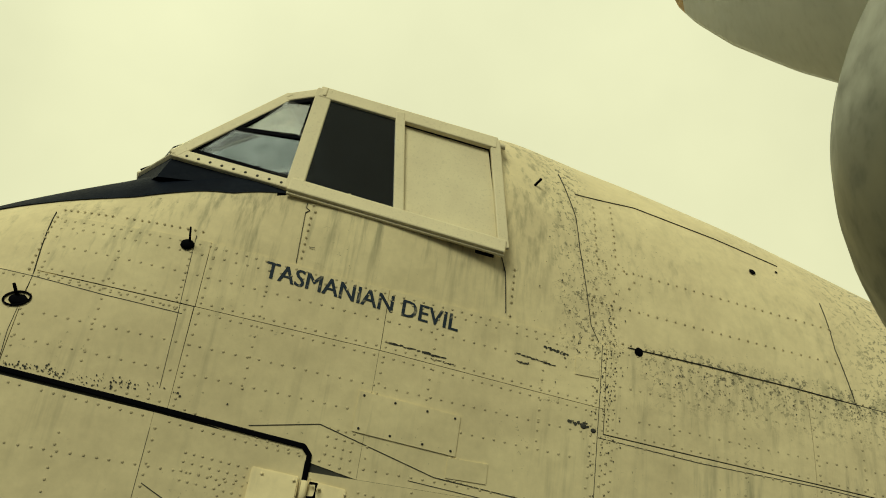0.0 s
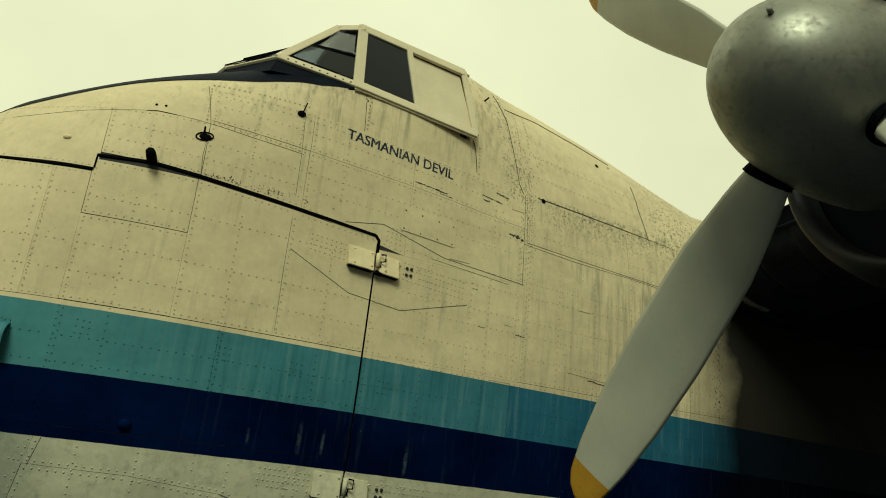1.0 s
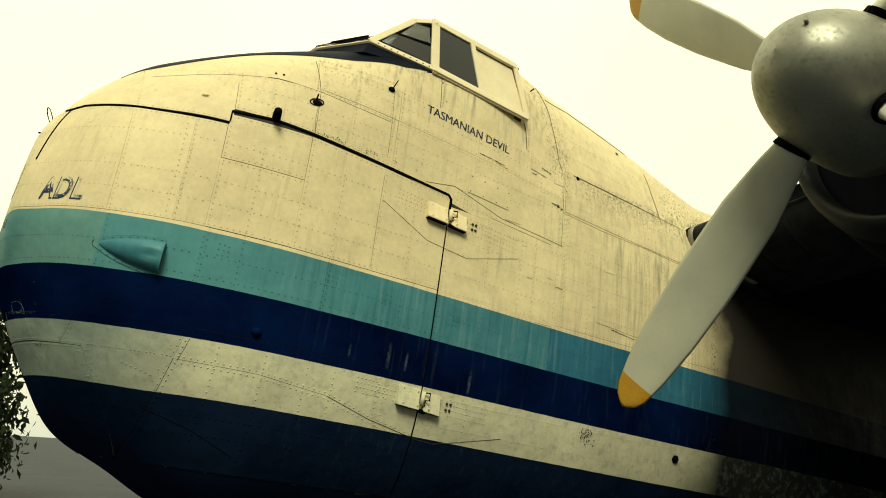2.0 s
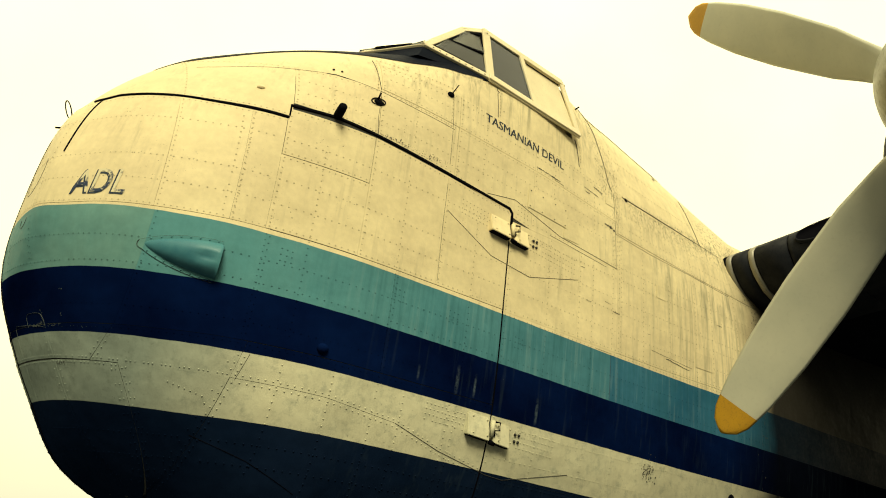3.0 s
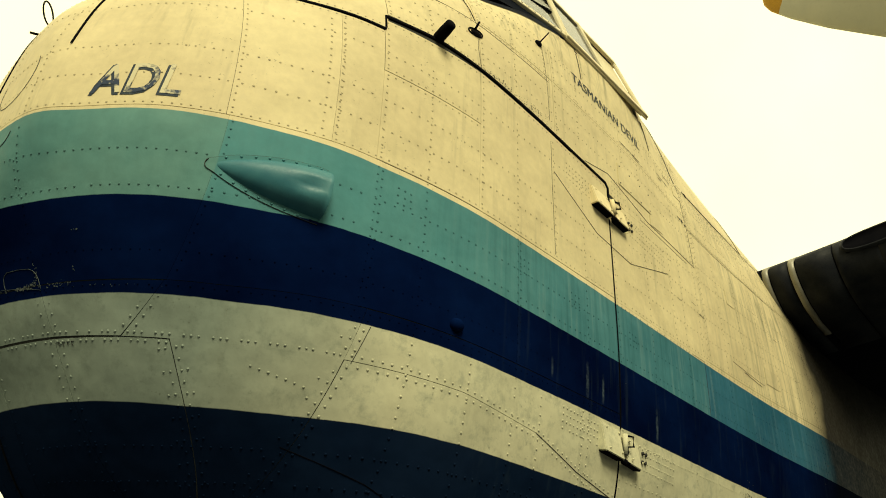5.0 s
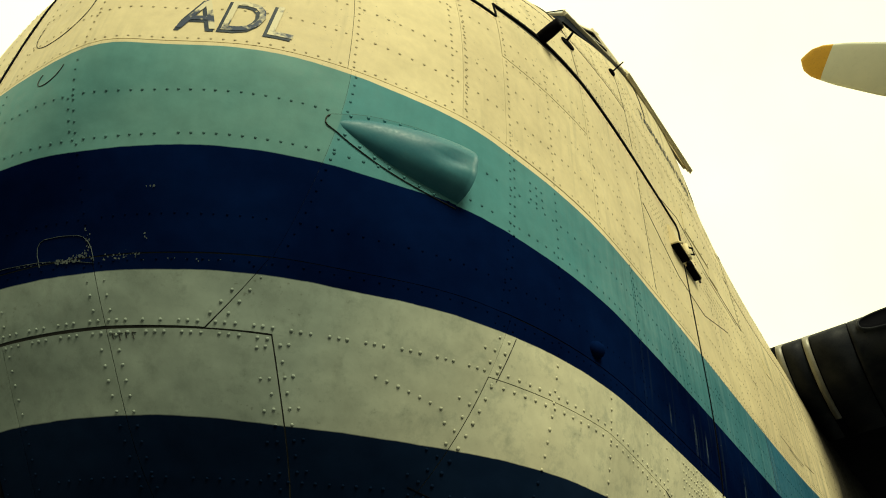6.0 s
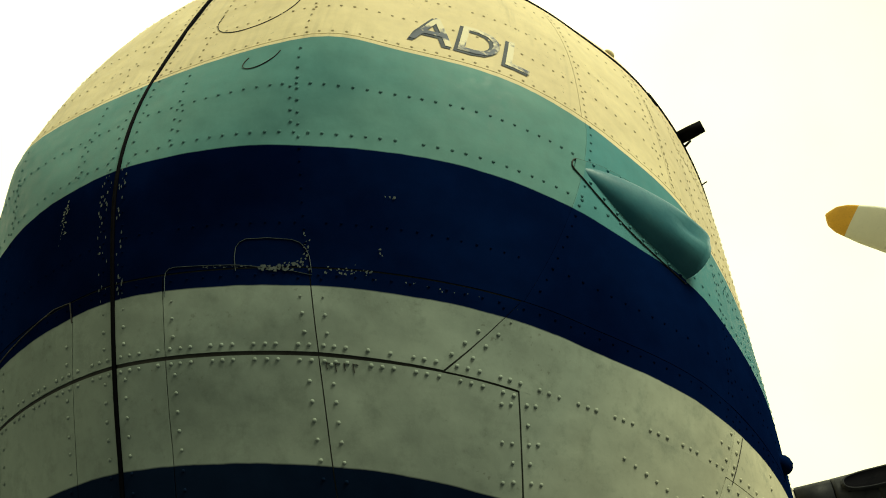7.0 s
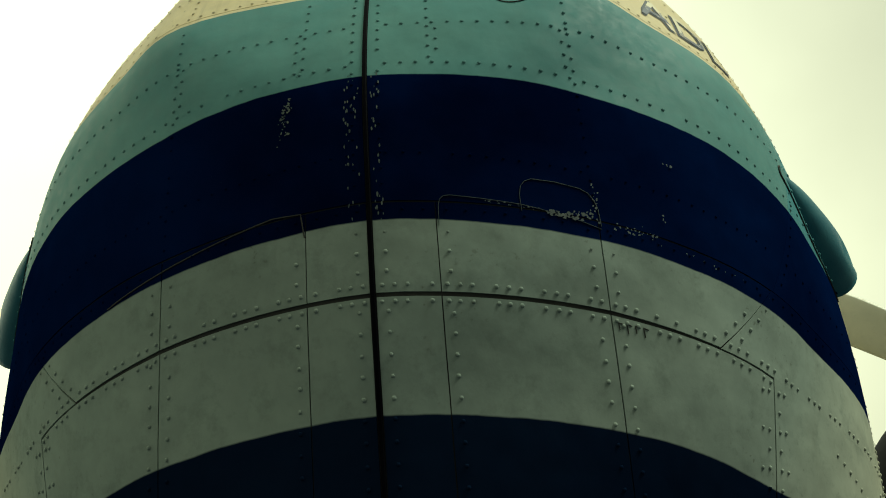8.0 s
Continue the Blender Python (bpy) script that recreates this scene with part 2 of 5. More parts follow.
    both = math_node(n, l, "ADD", both, math_node(n, l, "MULTIPLY", noise_tex(n, l, plain, 1.9, 1.0), 1.8))
    bump(n, l, bsdf, both, 0.55, 0.021)
    return m


def plain_paint(name, base, other, rough=0.5, metal=0.0, scale=7.0, bump_d=0.002, grime=0.4, grime_color=(0.05, 0.05, 0.04, 1), spec=0.25):
    m, n, l, bsdf = material(name)
    plain, _ = stretched(n, l, (1, 1, 1))
    broad = noise_tex(n, l, plain, scale, 4.0)
    fine = noise_tex(n, l, plain, scale * 14, 3.0)
    color = mix_color(n, l, ramp(n, l, broad, 0.3, 0.7), base, other)
    dirt = math_node(n, l, "MULTIPLY", ramp(n, l, fine, 0.55, 0.8), grime)
    color = mix_color(n, l, dirt, color, grime_color)
    l.new(color, bsdf.inputs["Base Color"])
    bsdf.inputs["Metallic"].default_value = metal
    bsdf.inputs["Specular IOR Level"].default_value = spec
    l.new(ramp(n, l, fine, 0.3, 0.7, rough - 0.08, rough + 0.12), bsdf.inputs["Roughness"])
    bump(n, l, bsdf, math_node(n, l, "ADD", broad, math_node(n, l, "MULTIPLY", fine, 0.3)), 0.3, bump_d)
    return m


def worn_letter_paint():
    """Blue shading brushed over cream, worn through in patches."""
    m, n, l, bsdf = material("worn_blue_and_cream_letter_paint")
    plain, _ = stretched(n, l, (1, 1, 1))
    patch = noise_tex(n, l, plain, 11.0, 3.0)
    brush = noise_tex(n, l, plain, 60.0, 2.0)
    f = math_node(n, l, "ADD", patch, math_node(n, l, "MULTIPLY", math_node(n, l, "SUBTRACT", brush, 0.5), 0.25))
    color = mix_color(n, l, ramp(n, l, f, 0.38, 0.47), (0.008, 0.026, 0.075, 1), (0.66, 0.60, 0.40, 1))
    l.new(color, bsdf.inputs["Base Color"])
    bsdf.inputs["Roughness"].default_value = 0.6
    return m


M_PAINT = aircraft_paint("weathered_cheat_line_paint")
# darker copy for rivet heads: grime and the domes' shading share one tone
M_RIVET = aircraft_paint("weathered_paint_on_grimy_shaded_rivet_heads", 0.6, 0.74)
M_GAP = plain_paint("dark_joint_sealant", (0.03, 0.03, 0.03, 1), (0.06, 0.06, 0.05, 1), 0.8)
# hull teal made deeper: the scoop's shaded underside is put into its colour
M_SCOOP = plain_paint("shaded_teal_scoop_paint", (0.034, 0.155, 0.205, 1), (0.062, 0.215, 0.250, 1), 0.42, scale=9.0, grime=0.15)
M_FRAME = plain_paint("cream_window_frame_paint", (0.76, 0.68, 0.46, 1), (0.68, 0.60, 0.41, 1), 0.5, grime=0.2)
M_GLARE = plain_paint("matt_blue_black_antiglare_paint", (0.002, 0.004, 0.011, 1), (0.006, 0.010, 0.020, 1), 0.6, spec=0.06, grime=0.1)
M_PROP = plain_paint("grey_white_propeller_paint", (0.62, 0.615, 0.49, 1), (0.52, 0.53, 0.43, 1), 0.42, scale=3.0, grime=0.08)
M_SPIN = plain_paint("dull_scuffed_spinner_metal", (0.36, 0.355, 0.29, 1), (0.20, 0.21, 0.18, 1), 0.46, metal=0.88, scale=2.6, grime=0.35, grime_color=(0.06, 0.06, 0.055, 1), bump_d=0.003)
M_YELLOW = plain_paint("ochre_yellow_tip_paint", (0.60, 0.33, 0.03, 1), (0.50, 0.27, 0.03, 1), 0.5)
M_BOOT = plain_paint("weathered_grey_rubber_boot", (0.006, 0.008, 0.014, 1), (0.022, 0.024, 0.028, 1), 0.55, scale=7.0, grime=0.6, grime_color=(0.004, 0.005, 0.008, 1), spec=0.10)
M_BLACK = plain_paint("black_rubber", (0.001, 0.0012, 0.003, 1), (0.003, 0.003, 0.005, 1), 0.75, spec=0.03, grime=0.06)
# one even near-black base for wing, cowl and gear legs
M_DARK = plain_paint("near_black_grey_paint", (0.002, 0.0025, 0.005, 1), (0.005, 0.006, 0.010, 1), 0.75, spec=0.05, grime=0.1)
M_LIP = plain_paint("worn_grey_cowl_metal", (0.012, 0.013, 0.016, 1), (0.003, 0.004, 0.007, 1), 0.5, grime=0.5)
M_BARE = plain_paint("scuffed_pale_metal", (0.34, 0.33, 0.27, 1), (0.22, 0.21, 0.18, 1), 0.45, metal=0.3)
M_INK = plain_paint("faded_blue_black_lettering", (0.008, 0.018, 0.045, 1), (0.05, 0.07, 0.09, 1), 0.6, scale=30.0)
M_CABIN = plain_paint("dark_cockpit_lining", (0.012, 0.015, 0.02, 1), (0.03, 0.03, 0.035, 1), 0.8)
M_GRASS = plain_paint("dark_bluish_ground", (0.026, 0.032, 0.046, 1), (0.040, 0.046, 0.058, 1), 0.9, scale=0.4)
M_WORN = worn_letter_paint()
M_FADED = plain_paint("patchily_worn_lettering", (0.006, 0.014, 0.036, 1), (0.02, 0.035, 0.055, 1), 0.6, scale=2.2, grime=0.85, grime_color=(0.60, 0.53, 0.35, 1))
M_CHIP = plain_paint("dull_bare_metal_chips", (0.045, 0.065, 0.075, 1), (0.13, 0.155, 0.15, 1), 0.6, scale=40.0)
M_BARK = plain_paint("dark_bark", (0.03, 0.025, 0.02, 1), (0.06, 0.05, 0.04, 1), 0.9)
M_LEAF = plain_paint("dark_green_leaves", (0.010, 0.017, 0.009, 1), (0.022, 0.032, 0.016, 1), 0.8, spec=0.05)


def glass(name, tint=(0.75, 0.8, 0.8, 1), rough=0.03):
    m, n, l, bsdf = material(name)
    bsdf.inputs["Base Color"].default_value = tint
    bsdf.inputs["Roughness"].default_value = rough
    bsdf.inputs["Transmission Weight"].default_value = 1.0
    bsdf.inputs["IOR"].default_value = 1.45
    plain, _ = stretched(n, l, (1, 1, 1))
    l.new(ramp(n, l, noise_tex(n, l, plain, 12.0), 0.3, 0.8, rough, rough + 0.12), bsdf.inputs["Roughness"])
    return m


# side and quarter tints put the unlit cabin's darkness into the glass
M_SIDE_GLASS = glass("cabin_dark_side_glass", (0.08, 0.12, 0.21, 1))
M_GLASS = glass("dusty_cockpit_glass")
M_QUARTER = glass("cabin_dark_quarter_glass", (0.30, 0.35, 0.42, 1))
M_DUSTY = glass("dusty_pale_glass", (0.42, 0.45, 0.42, 1), 0.18)


# ---------------------------------------------------------------- mesh helpers
def mesh_object(name, verts, faces, mats, parent=None, label="", smooth=True, face_mats=None):
    me = bpy.data.meshes.new(name)
    me.from_pydata([tuple(map(float, v)) for v in verts], [], [tuple(f) for f in faces])
    for mm in mats if isinstance(mats, (list, tuple)) else [mats]:
        me.materials.append(mm)
    if smooth:
        me.polygons.foreach_set("use_smooth", [True] * len(me.polygons))
    if face_mats is not None:
        me.polygons.foreach_set("material_index", face_mats)
    me.validate()
    me.update()
    ob = new(name, me)
    if parent is not None:
        ob.parent = parent
    if label:
        ob["label"] = label
    return ob


def part(name, bm, mat, parent, label="", smooth=False):
    me = bpy.data.meshes.new(name)
    bm.normal_update()
    bm.to_mesh(me)
    bm.free()
    me.materials.append(mat)
    if smooth:
        me.polygons.foreach_set("use_smooth", [True] * len(me.polygons))
    ob = new(name, me)
    ob.parent = parent
    if label:
        ob["label"] = label
    return ob


def box_bm(size, centre=(0, 0, 0), bevel=0.0, turn=None):
    bm = bmesh.new()
    bmesh.ops.create_cube(bm, size=1.0)
    bmesh.ops.scale(bm, vec=size, verts=bm.verts)
    if bevel > 0:
        bmesh.ops.bevel(bm, geom=bm.edges[:], offset=bevel, segments=2, affect="EDGES", profile=0.5)
    if turn is not None:
        bmesh.ops.transform(bm, matrix=turn, verts=bm.verts)
    bmesh.ops.translate(bm, vec=centre, verts=bm.verts)
    return bm


def tube_mesh(points, radii, sides=10, closed_ends=True):
    """Vertices and faces of a tube along points."""
    pts = [Vector(p) for p in points]
    verts, faces = [], []
    up = Vector((0.013, 0.021, 1.0))
    for i, p in enumerate(pts):
        d = (pts[min(i + 1, len(pts) - 1)] - pts[max(i - 1, 0)]).normalized()
        a = d.cross(up)
        if a.length < 0.05:
            a = d.cross(Vector((1, 0, 0)))
        a.normalize()
        b = d.cross(a)
        r = radii[i] if isinstance(radii, (list, tuple)) else radii
        for k in range(sides):
            an = 2 * math.pi * k / sides
            verts.append(p + r * (math.cos(an) * a + math.sin(an) * b))
    for i in range(len(pts) - 1):
        for k in range(sides):
            a, b = i * sides + k, i * sides + (k + 1) % sides
            faces.append((a, b, b + sides, a + sides))
    if closed_ends:
        faces.append(tuple(range(sides))[::-1])
        faces.append(tuple((len(pts) - 1) * sides + k for k in range(sides)))
    return verts, faces


def tube(name, points, radii, mat, parent, label="", sides=10):
    v, f = tube_mesh(points, radii, sides)
    return mesh_object(name, v, f, mat, parent, label)


def lathe(name, profile, axis_y, axis_z, mat, parent, label="", sides=64, face_mats=None):
    """Turns (x, r) pairs about a line along x."""
    verts, faces = [], []
    for x, r in profile:
        for k in range(sides):
            a = 2 * math.pi * k / sides
            verts.append((x, axis_y + r * math.cos(a), axis_z + r * math.sin(a)))
    for i in range(len(profile) - 1):
        for k in range(sides):
            a, b = i * sides + k, i * sides + (k + 1) % sides
            faces.append((a, b, b + sides, a + sides))
    return mesh_object(name, verts, faces, mat, parent, label)


# ---------------------------------------------------------------- the hull's form
X0, Z0 = -0.2369, 0.750
QK = [0.0, 0.2, 0.4, 0.6, 0.8, 1.0, 1.3, 1.65, 2.1, 2.4]
QN = [0.0, 0.4, 0.8, 1.3, 1.65, 2.4]
QU = [0.0, 0.4, 0.8, 1.3, 1.65, 1.86, 1.95, 2.25, 2.4]
QT = [0.0, 0.2, 0.4, 0.6, 0.8, 1.0, 1.3, 1.5, 1.65, 1.86, 1.95, 2.1, 2.4]
HW = [0.000, 0.474, 0.671, 0.912, 1.098, 1.240, 1.318, 1.298, 1.266, 1.297]
HB = [0.000, 0.309, 0.570, 0.896, 1.256, 1.440, 1.702, 1.690, 1.680, 1.720]
HT = [0.000, 0.657, 0.916, 1.159, 1.387, 1.539, 1.760, 1.980, 2.120, 2.410, 2.392, 2.305, 1.958]
NU = [2.790, 2.383, 2.544, 4.581, 7.149, 3.610, 3.095, 2.586, 2.466]
NL = [1.200, 1.631, 1.846, 3.356, 3.080, 2.686]


def pchip(xk, yk, x):
    xk, yk = np.asarray(xk, float), np.asarray(yk, float)
    h = np.diff(xk)
    d = np.diff(yk) / h
    m = np.zeros(len(xk))
    for i in range(1, len(xk) - 1):
        if d[i - 1] * d[i] > 0:
            w1, w2 = 2 * h[i] + h[i - 1], h[i] + 2 * h[i - 1]
            m[i] = (w1 + w2) / (w1 / d[i - 1] + w2 / d[i])
    m[0], m[-1] = d[0], d[-1]
    x = np.clip(np.asarray(x, float), xk[0], xk[-1])
    i = np.clip(np.searchsorted(xk, x) - 1, 0, len(xk) - 2)
    t = (x - xk[i]) / h[i]
    return (1 + 2 * t) * (1 - t) ** 2 * yk[i] + t * (1 - t) ** 2 * h[i] * m[i] + t * t * (3 - 2 * t) * yk[i + 1] + t * t * (t - 1) * h[i] * m[i + 1]


def forms(x):
    q = np.sqrt(np.maximum(np.asarray(x, float) - X0, 0.0))
    return pchip(QK, HW, q), pchip(QK, HB, q), pchip(QT, HT, q), pchip(QU, NU, q), pchip(QN, NL, q)


def hull_y(x, z):
    """Half width of the hull at a station and a height."""
    w, b, t, nu, nl = forms(x)
    z = np.asarray(z, float)
    up = z > Z0
    h, n = np.where(up, t, b) + 1e-6, np.where(up, nu, nl)
    k = np.clip(1 - (np.abs(z - Z0) / h) ** n, 0, 1)
    return w * k ** (1 / n)


def hull_z(x, y):
    """Height of the upper skin at a station and a half width."""
    w, b, t, nu, nl = forms(x)
    k = np.clip(1 - (np.abs(np.asarray(y, float)) / (w + 1e-6)) ** nu, 0, 1)
    return Z0 + t * k ** (1 / nu)


def section(x, count=60):
    """Half section from the keel to the crown, as rows of y (positive) and z, evenly spaced."""
    w, b, t, nu, nl = (float(v) for v in forms(x))
    a = np.linspace(-math.pi / 2, math.pi / 2, 400)
    up = a > 0
    n, h = np.where(up, nu, nl), np.where(up, t, b)
    y = w * np.abs(np.cos(a)) ** (2 / n)
    z = Z0 + np.sign(a) * h * np.abs(np.sin(a)) ** (2 / n)
    s = np.r_[0, np.cumsum(np.hypot(np.diff(y), np.diff(z)))]
    u = np.linspace(0, s[-1], count)
    return np.stack([np.interp(u, s, y), np.interp(u, s, z)], 1)


_ZT = np.linspace(-0.9, 2.35, 260)


def _nose():
    q = np.linspace(0, 1.6, 600)
    lo, hi = Z0 - pchip(QK, HB, q), Z0 + pchip(QT, HT, q)
    out = []
    for z in _ZT:
        k = np.interp(-z, -lo, q) if z < Z0 else np.interp(z, hi, q)
        out.append(X0 + k * k)
    return np.array(out)


_NX = _nose()


def nose_x(z):
    """Where the centre line of the nose stands at a height."""
    return np.interp(z, _ZT, _NX)


def edge_q(spec, z):
    """Side coordinate of a panel edge at a height: 'x' a station, 'y' a distance from the centre line."""
    kind, value = spec[0], spec[1]
    n = float(nose_x(z))
    if kind == "x":
        v = value if len(spec) == 2 else value + spec[2] * z
        return math.sqrt(max(v - n, 0.0))
    v = value if len(spec) == 2 else value + spec[2] * z
    q = np.linspace(0, 1.5, 300)
    y = np.maximum.accumulate(hull_y(n + q * q, np.full(300, z)))
    return float(np.interp(v, y, q))


def surf(q, z):
    """Points of the skin at side coordinates q (port negative, zero on the centre line) and heights z."""
    q, z = np.broadcast_arrays(np.asarray(q, float), np.asarray(z, float))
    x = nose_x(z) + q * q
    return np.stack([x, np.sign(q) * hull_y(x, z), z], -1)


def skin(q, z, out=0.0):
    """Points lifted off the skin by out, and the outward normals there."""
    q, z = np.broadcast_arrays(np.asarray(q, float), np.asarray(z, float))
    e = 0.01
    dq = surf(q + e, z) - surf(q - e, z)
    dz = surf(q, z + e) - surf(q, z - e)
    n = np.cross(dz, dq)
    n = n / (np.linalg.norm(n, axis=-1, keepdims=True) + 1e-12)
    return surf(q, z) + out * n, n


def at_x(x, z, side=-1):
    """Side coordinate of a station."""
    return side * np.sqrt(np.maximum(np.asarray(x, float) - nose_x(z), 0.0))


def skin_panel(name, left, right, bottom, top, side, mat, parent, lift=0.003, gap=(0.0012, 0.0012), step=0.055, label=""):
    """A sheet of skin laid on the hull between two side edges and two heights (each a height, or a pair at left and right)."""
    bl, br = bottom if isinstance(bottom, tuple) else (bottom, bottom)
    tl, tr = top if isinstance(top, tuple) else (top, top)
    length = max(abs(edge_q(right, z) ** 2 - edge_q(left, z) ** 2) + 0.9 * abs(edge_q(right, z) - edge_q(left, z)) for z in (bl, tl, (bl + tl) / 2))
    nu_, nv_ = max(2, int(length / step) + 1), max(2, int(max(tl - bl, tr - br) / step) + 1)
    qq, zz = np.zeros((nv_ + 1, nu_ + 1)), np.zeros((nv_ + 1, nu_ + 1))
    same = bl == br and tl == tr
    for j in range(nv_ + 1):
        v = j / nv_
        for i in range(nu_ + 1):
            u = i / nu_
            z = (bl + (br - bl) * u) * (1 - v) + (tl + (tr - tl) * u) * v
            if i == 0 or not same:
                qa, qb = edge_q(left, z), edge_q(right, z)
            q = qa + (qb - qa) * u
            qq[j, i] = q + gap[0] * (1 - 2 * u) / max(2 * q, 0.8)
            zz[j, i] = z + gap[1] * (1 - 2 * v)
    q, z = side * qq.ravel(), zz.ravel()
    top_v, nrm = skin(q, z, lift)
    n, w = len(q), nu_ + 1
    ring = [i for i in range(w)] + [j * w + nu_ for j in range(1, nv_ + 1)] + [nv_ * w + i for i in range(nu_ - 1, -1, -1)] + [j * w for j in range(nv_ - 1, 0, -1)]
    rim_v, low_v = top_v[ring], top_v[ring] - 0.005 * nrm[ring]
    faces = []
    for j in range(nv_):
        for i in range(nu_):
            f = (j * w + i, j * w + i + 1, (j + 1) * w + i + 1, (j + 1) * w + i)
            faces.append(f if side < 0 else f[::-1])
    m = len(ring)
    for k in range(m):
        f = (n + k, n + m + k, n + m + (k + 1) % m, n + (k + 1) % m)
        faces.append(f if side < 0 else f[::-1])
    ob = mesh_object(name, np.r_[top_v, rim_v, low_v], faces, mat, parent, label)
    ob.data.polygons.foreach_set("use_smooth", [k < nu_ * nv_ for k in range(len(faces))])
    return ob


def strip(name, line, width, lift, mat, parent, label="", thick=0.010, step=0.03):
    """A flat seal or strap along a line of (q, z) on the skin."""
    q, z = np.array([p[0] for p in line], float), np.array([p[1] for p in line], float)
    p = surf(q, z)
    s = np.r_[0, np.cumsum(np.linalg.norm(np.diff(p, axis=0), axis=1))]
    u = np.unique(np.r_[np.arange(0, s[-1], step), s])
    q, z = np.interp(u, s, q), np.interp(u, s, z)
    p, n = skin(q, z)
    d = np.gradient(p, axis=0)
    across = np.cross(n, d)
    across /= np.linalg.norm(across, axis=1, keepdims=True) + 1e-12
    rows = [p + across * width / 2 + n * (lift - thick), p + across * width / 2 + n * (lift - 0.002), p + across * width / 3 + n * lift,
            p - across * width / 3 + n * lift, p - across * width / 2 + n * (lift - 0.002), p - across * width / 2 + n * (lift - thick)]
    k = len(u)
    verts = np.concatenate(rows)
    faces = [(r * k + i, r * k + i + 1, (r + 1) * k + i + 1, (r + 1) * k + i) for r in range(5) for i in range(k - 1)]
    return mesh_object(name, verts, faces, mat, parent, label, smooth=False)


# ---------------------------------------------------------------- ground
def disc(name, radius, rings, mat):
    verts, faces = [(0, 0, 0)], []
    seg = 96
    for r in rings:
        for k in range(seg):
            a = 2 * math.pi * k / seg
            verts.append((radius * r * math.cos(a), radius * r * math.sin(a), 0.0))
    for k in range(seg):
        faces.append((0, 1 + k, 1 + (k + 1) % seg))
    for j in range(len(rings) - 1):
        for k in range(seg):
            a, b = 1 + j * seg + k, 1 + j * seg + (k + 1) % seg
            faces.append((a, a + seg, b + seg, b))
    return mesh_object(name, verts, faces, mat)


# hardly seen; coloured dark and bluish so its bounce dims and cools undersides
ground = disc("ground", 1500.0, (0.005, 0.02, 0.08, 0.3, 1.0), M_GRASS)
tagged(ground, "dark bluish ground under the parked aircraft", "ground", kind="structure")

# ---------------------------------------------------------------- the aircraft
aircraft = new("aircraft")
aircraft.matrix_world = Matrix.Translation((0, 0, 2.1)) @ Matrix.Rotation(radians(5.0), 4, "Y")
tagged(aircraft, "weathered cream and blue twin-engined cargo aircraft with bulbous nose", "aircraft")

SILL = [(1.62, 2.535), (2.185, 2.435), (3.10, 2.335)]


def sill_z(x):
    return float(np.interp(x, [p[0] for p in SILL], [p[1] for p in SILL]))


def zlim(x):
    """Height to which single sheets cover the sub-skin."""
    return float(np.interp(x, [-0.4, 0.345, 0.355, 1.43, 1.44, 2.2, 3.5, 3.51, 5.3], [1.42, 1.42, 1.86, 1.86, 2.12, 2.07, 2.02, 2.0, 1.95]))


def fuselage_shell():
    q = np.r_[np.linspace(0.0, 1.0, 34) ** 1.0, np.arange(1.03, 2.4, 0.022), np.linspace(2.42, 3.05, 12)]
    stations = X0 + q * q
    stations[0] = X0 + 1e-5
    count = 72
    verts, faces, fm = [], [], []
    for x in stations:
        sec = section(x, count)
        ring = [(x, -y, z) for y, z in sec] + [(x, y, z) for y, z in sec[-2:0:-1]]
        verts += ring
    w = 2 * count - 2
    for i in range(len(stations) - 1):
        for k in range(w):
            a, b = i * w + k, i * w + (k + 1) % w
            f = (a, b, b + w, a + w)
            cx = (stations[i] + stations[i + 1]) / 2
            cz = sum(verts[v][2] for v in f) / 4
            if 1.66 < cx < 2.97 and cz > sill_z(cx) + (0.004 if cx > 2.19 else -0.02):
                continue
            faces.append(f)
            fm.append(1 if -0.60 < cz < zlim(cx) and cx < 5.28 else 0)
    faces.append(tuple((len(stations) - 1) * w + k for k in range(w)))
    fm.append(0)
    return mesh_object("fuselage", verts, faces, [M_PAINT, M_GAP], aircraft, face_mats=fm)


fuselage = fuselage_shell()

# propeller
HUB = Vector((3.296, -3.696, 1.710))
SPIN_Y, SPIN_Z = -3.696, 1.710
COWL_Y, COWL_Z = -3.68, 1.74


def spinner_profile():
    out = []
    for i in range(29):
        s = 1 - i / 28
        out.append((3.50 - 0.68 * s, 0.39 * max(1 - s ** 2.1, 0.0) ** 0.48 + 0.001))
    return out + [(3.57, 0.392), (3.66, 0.388), (3.66, 0.28)]


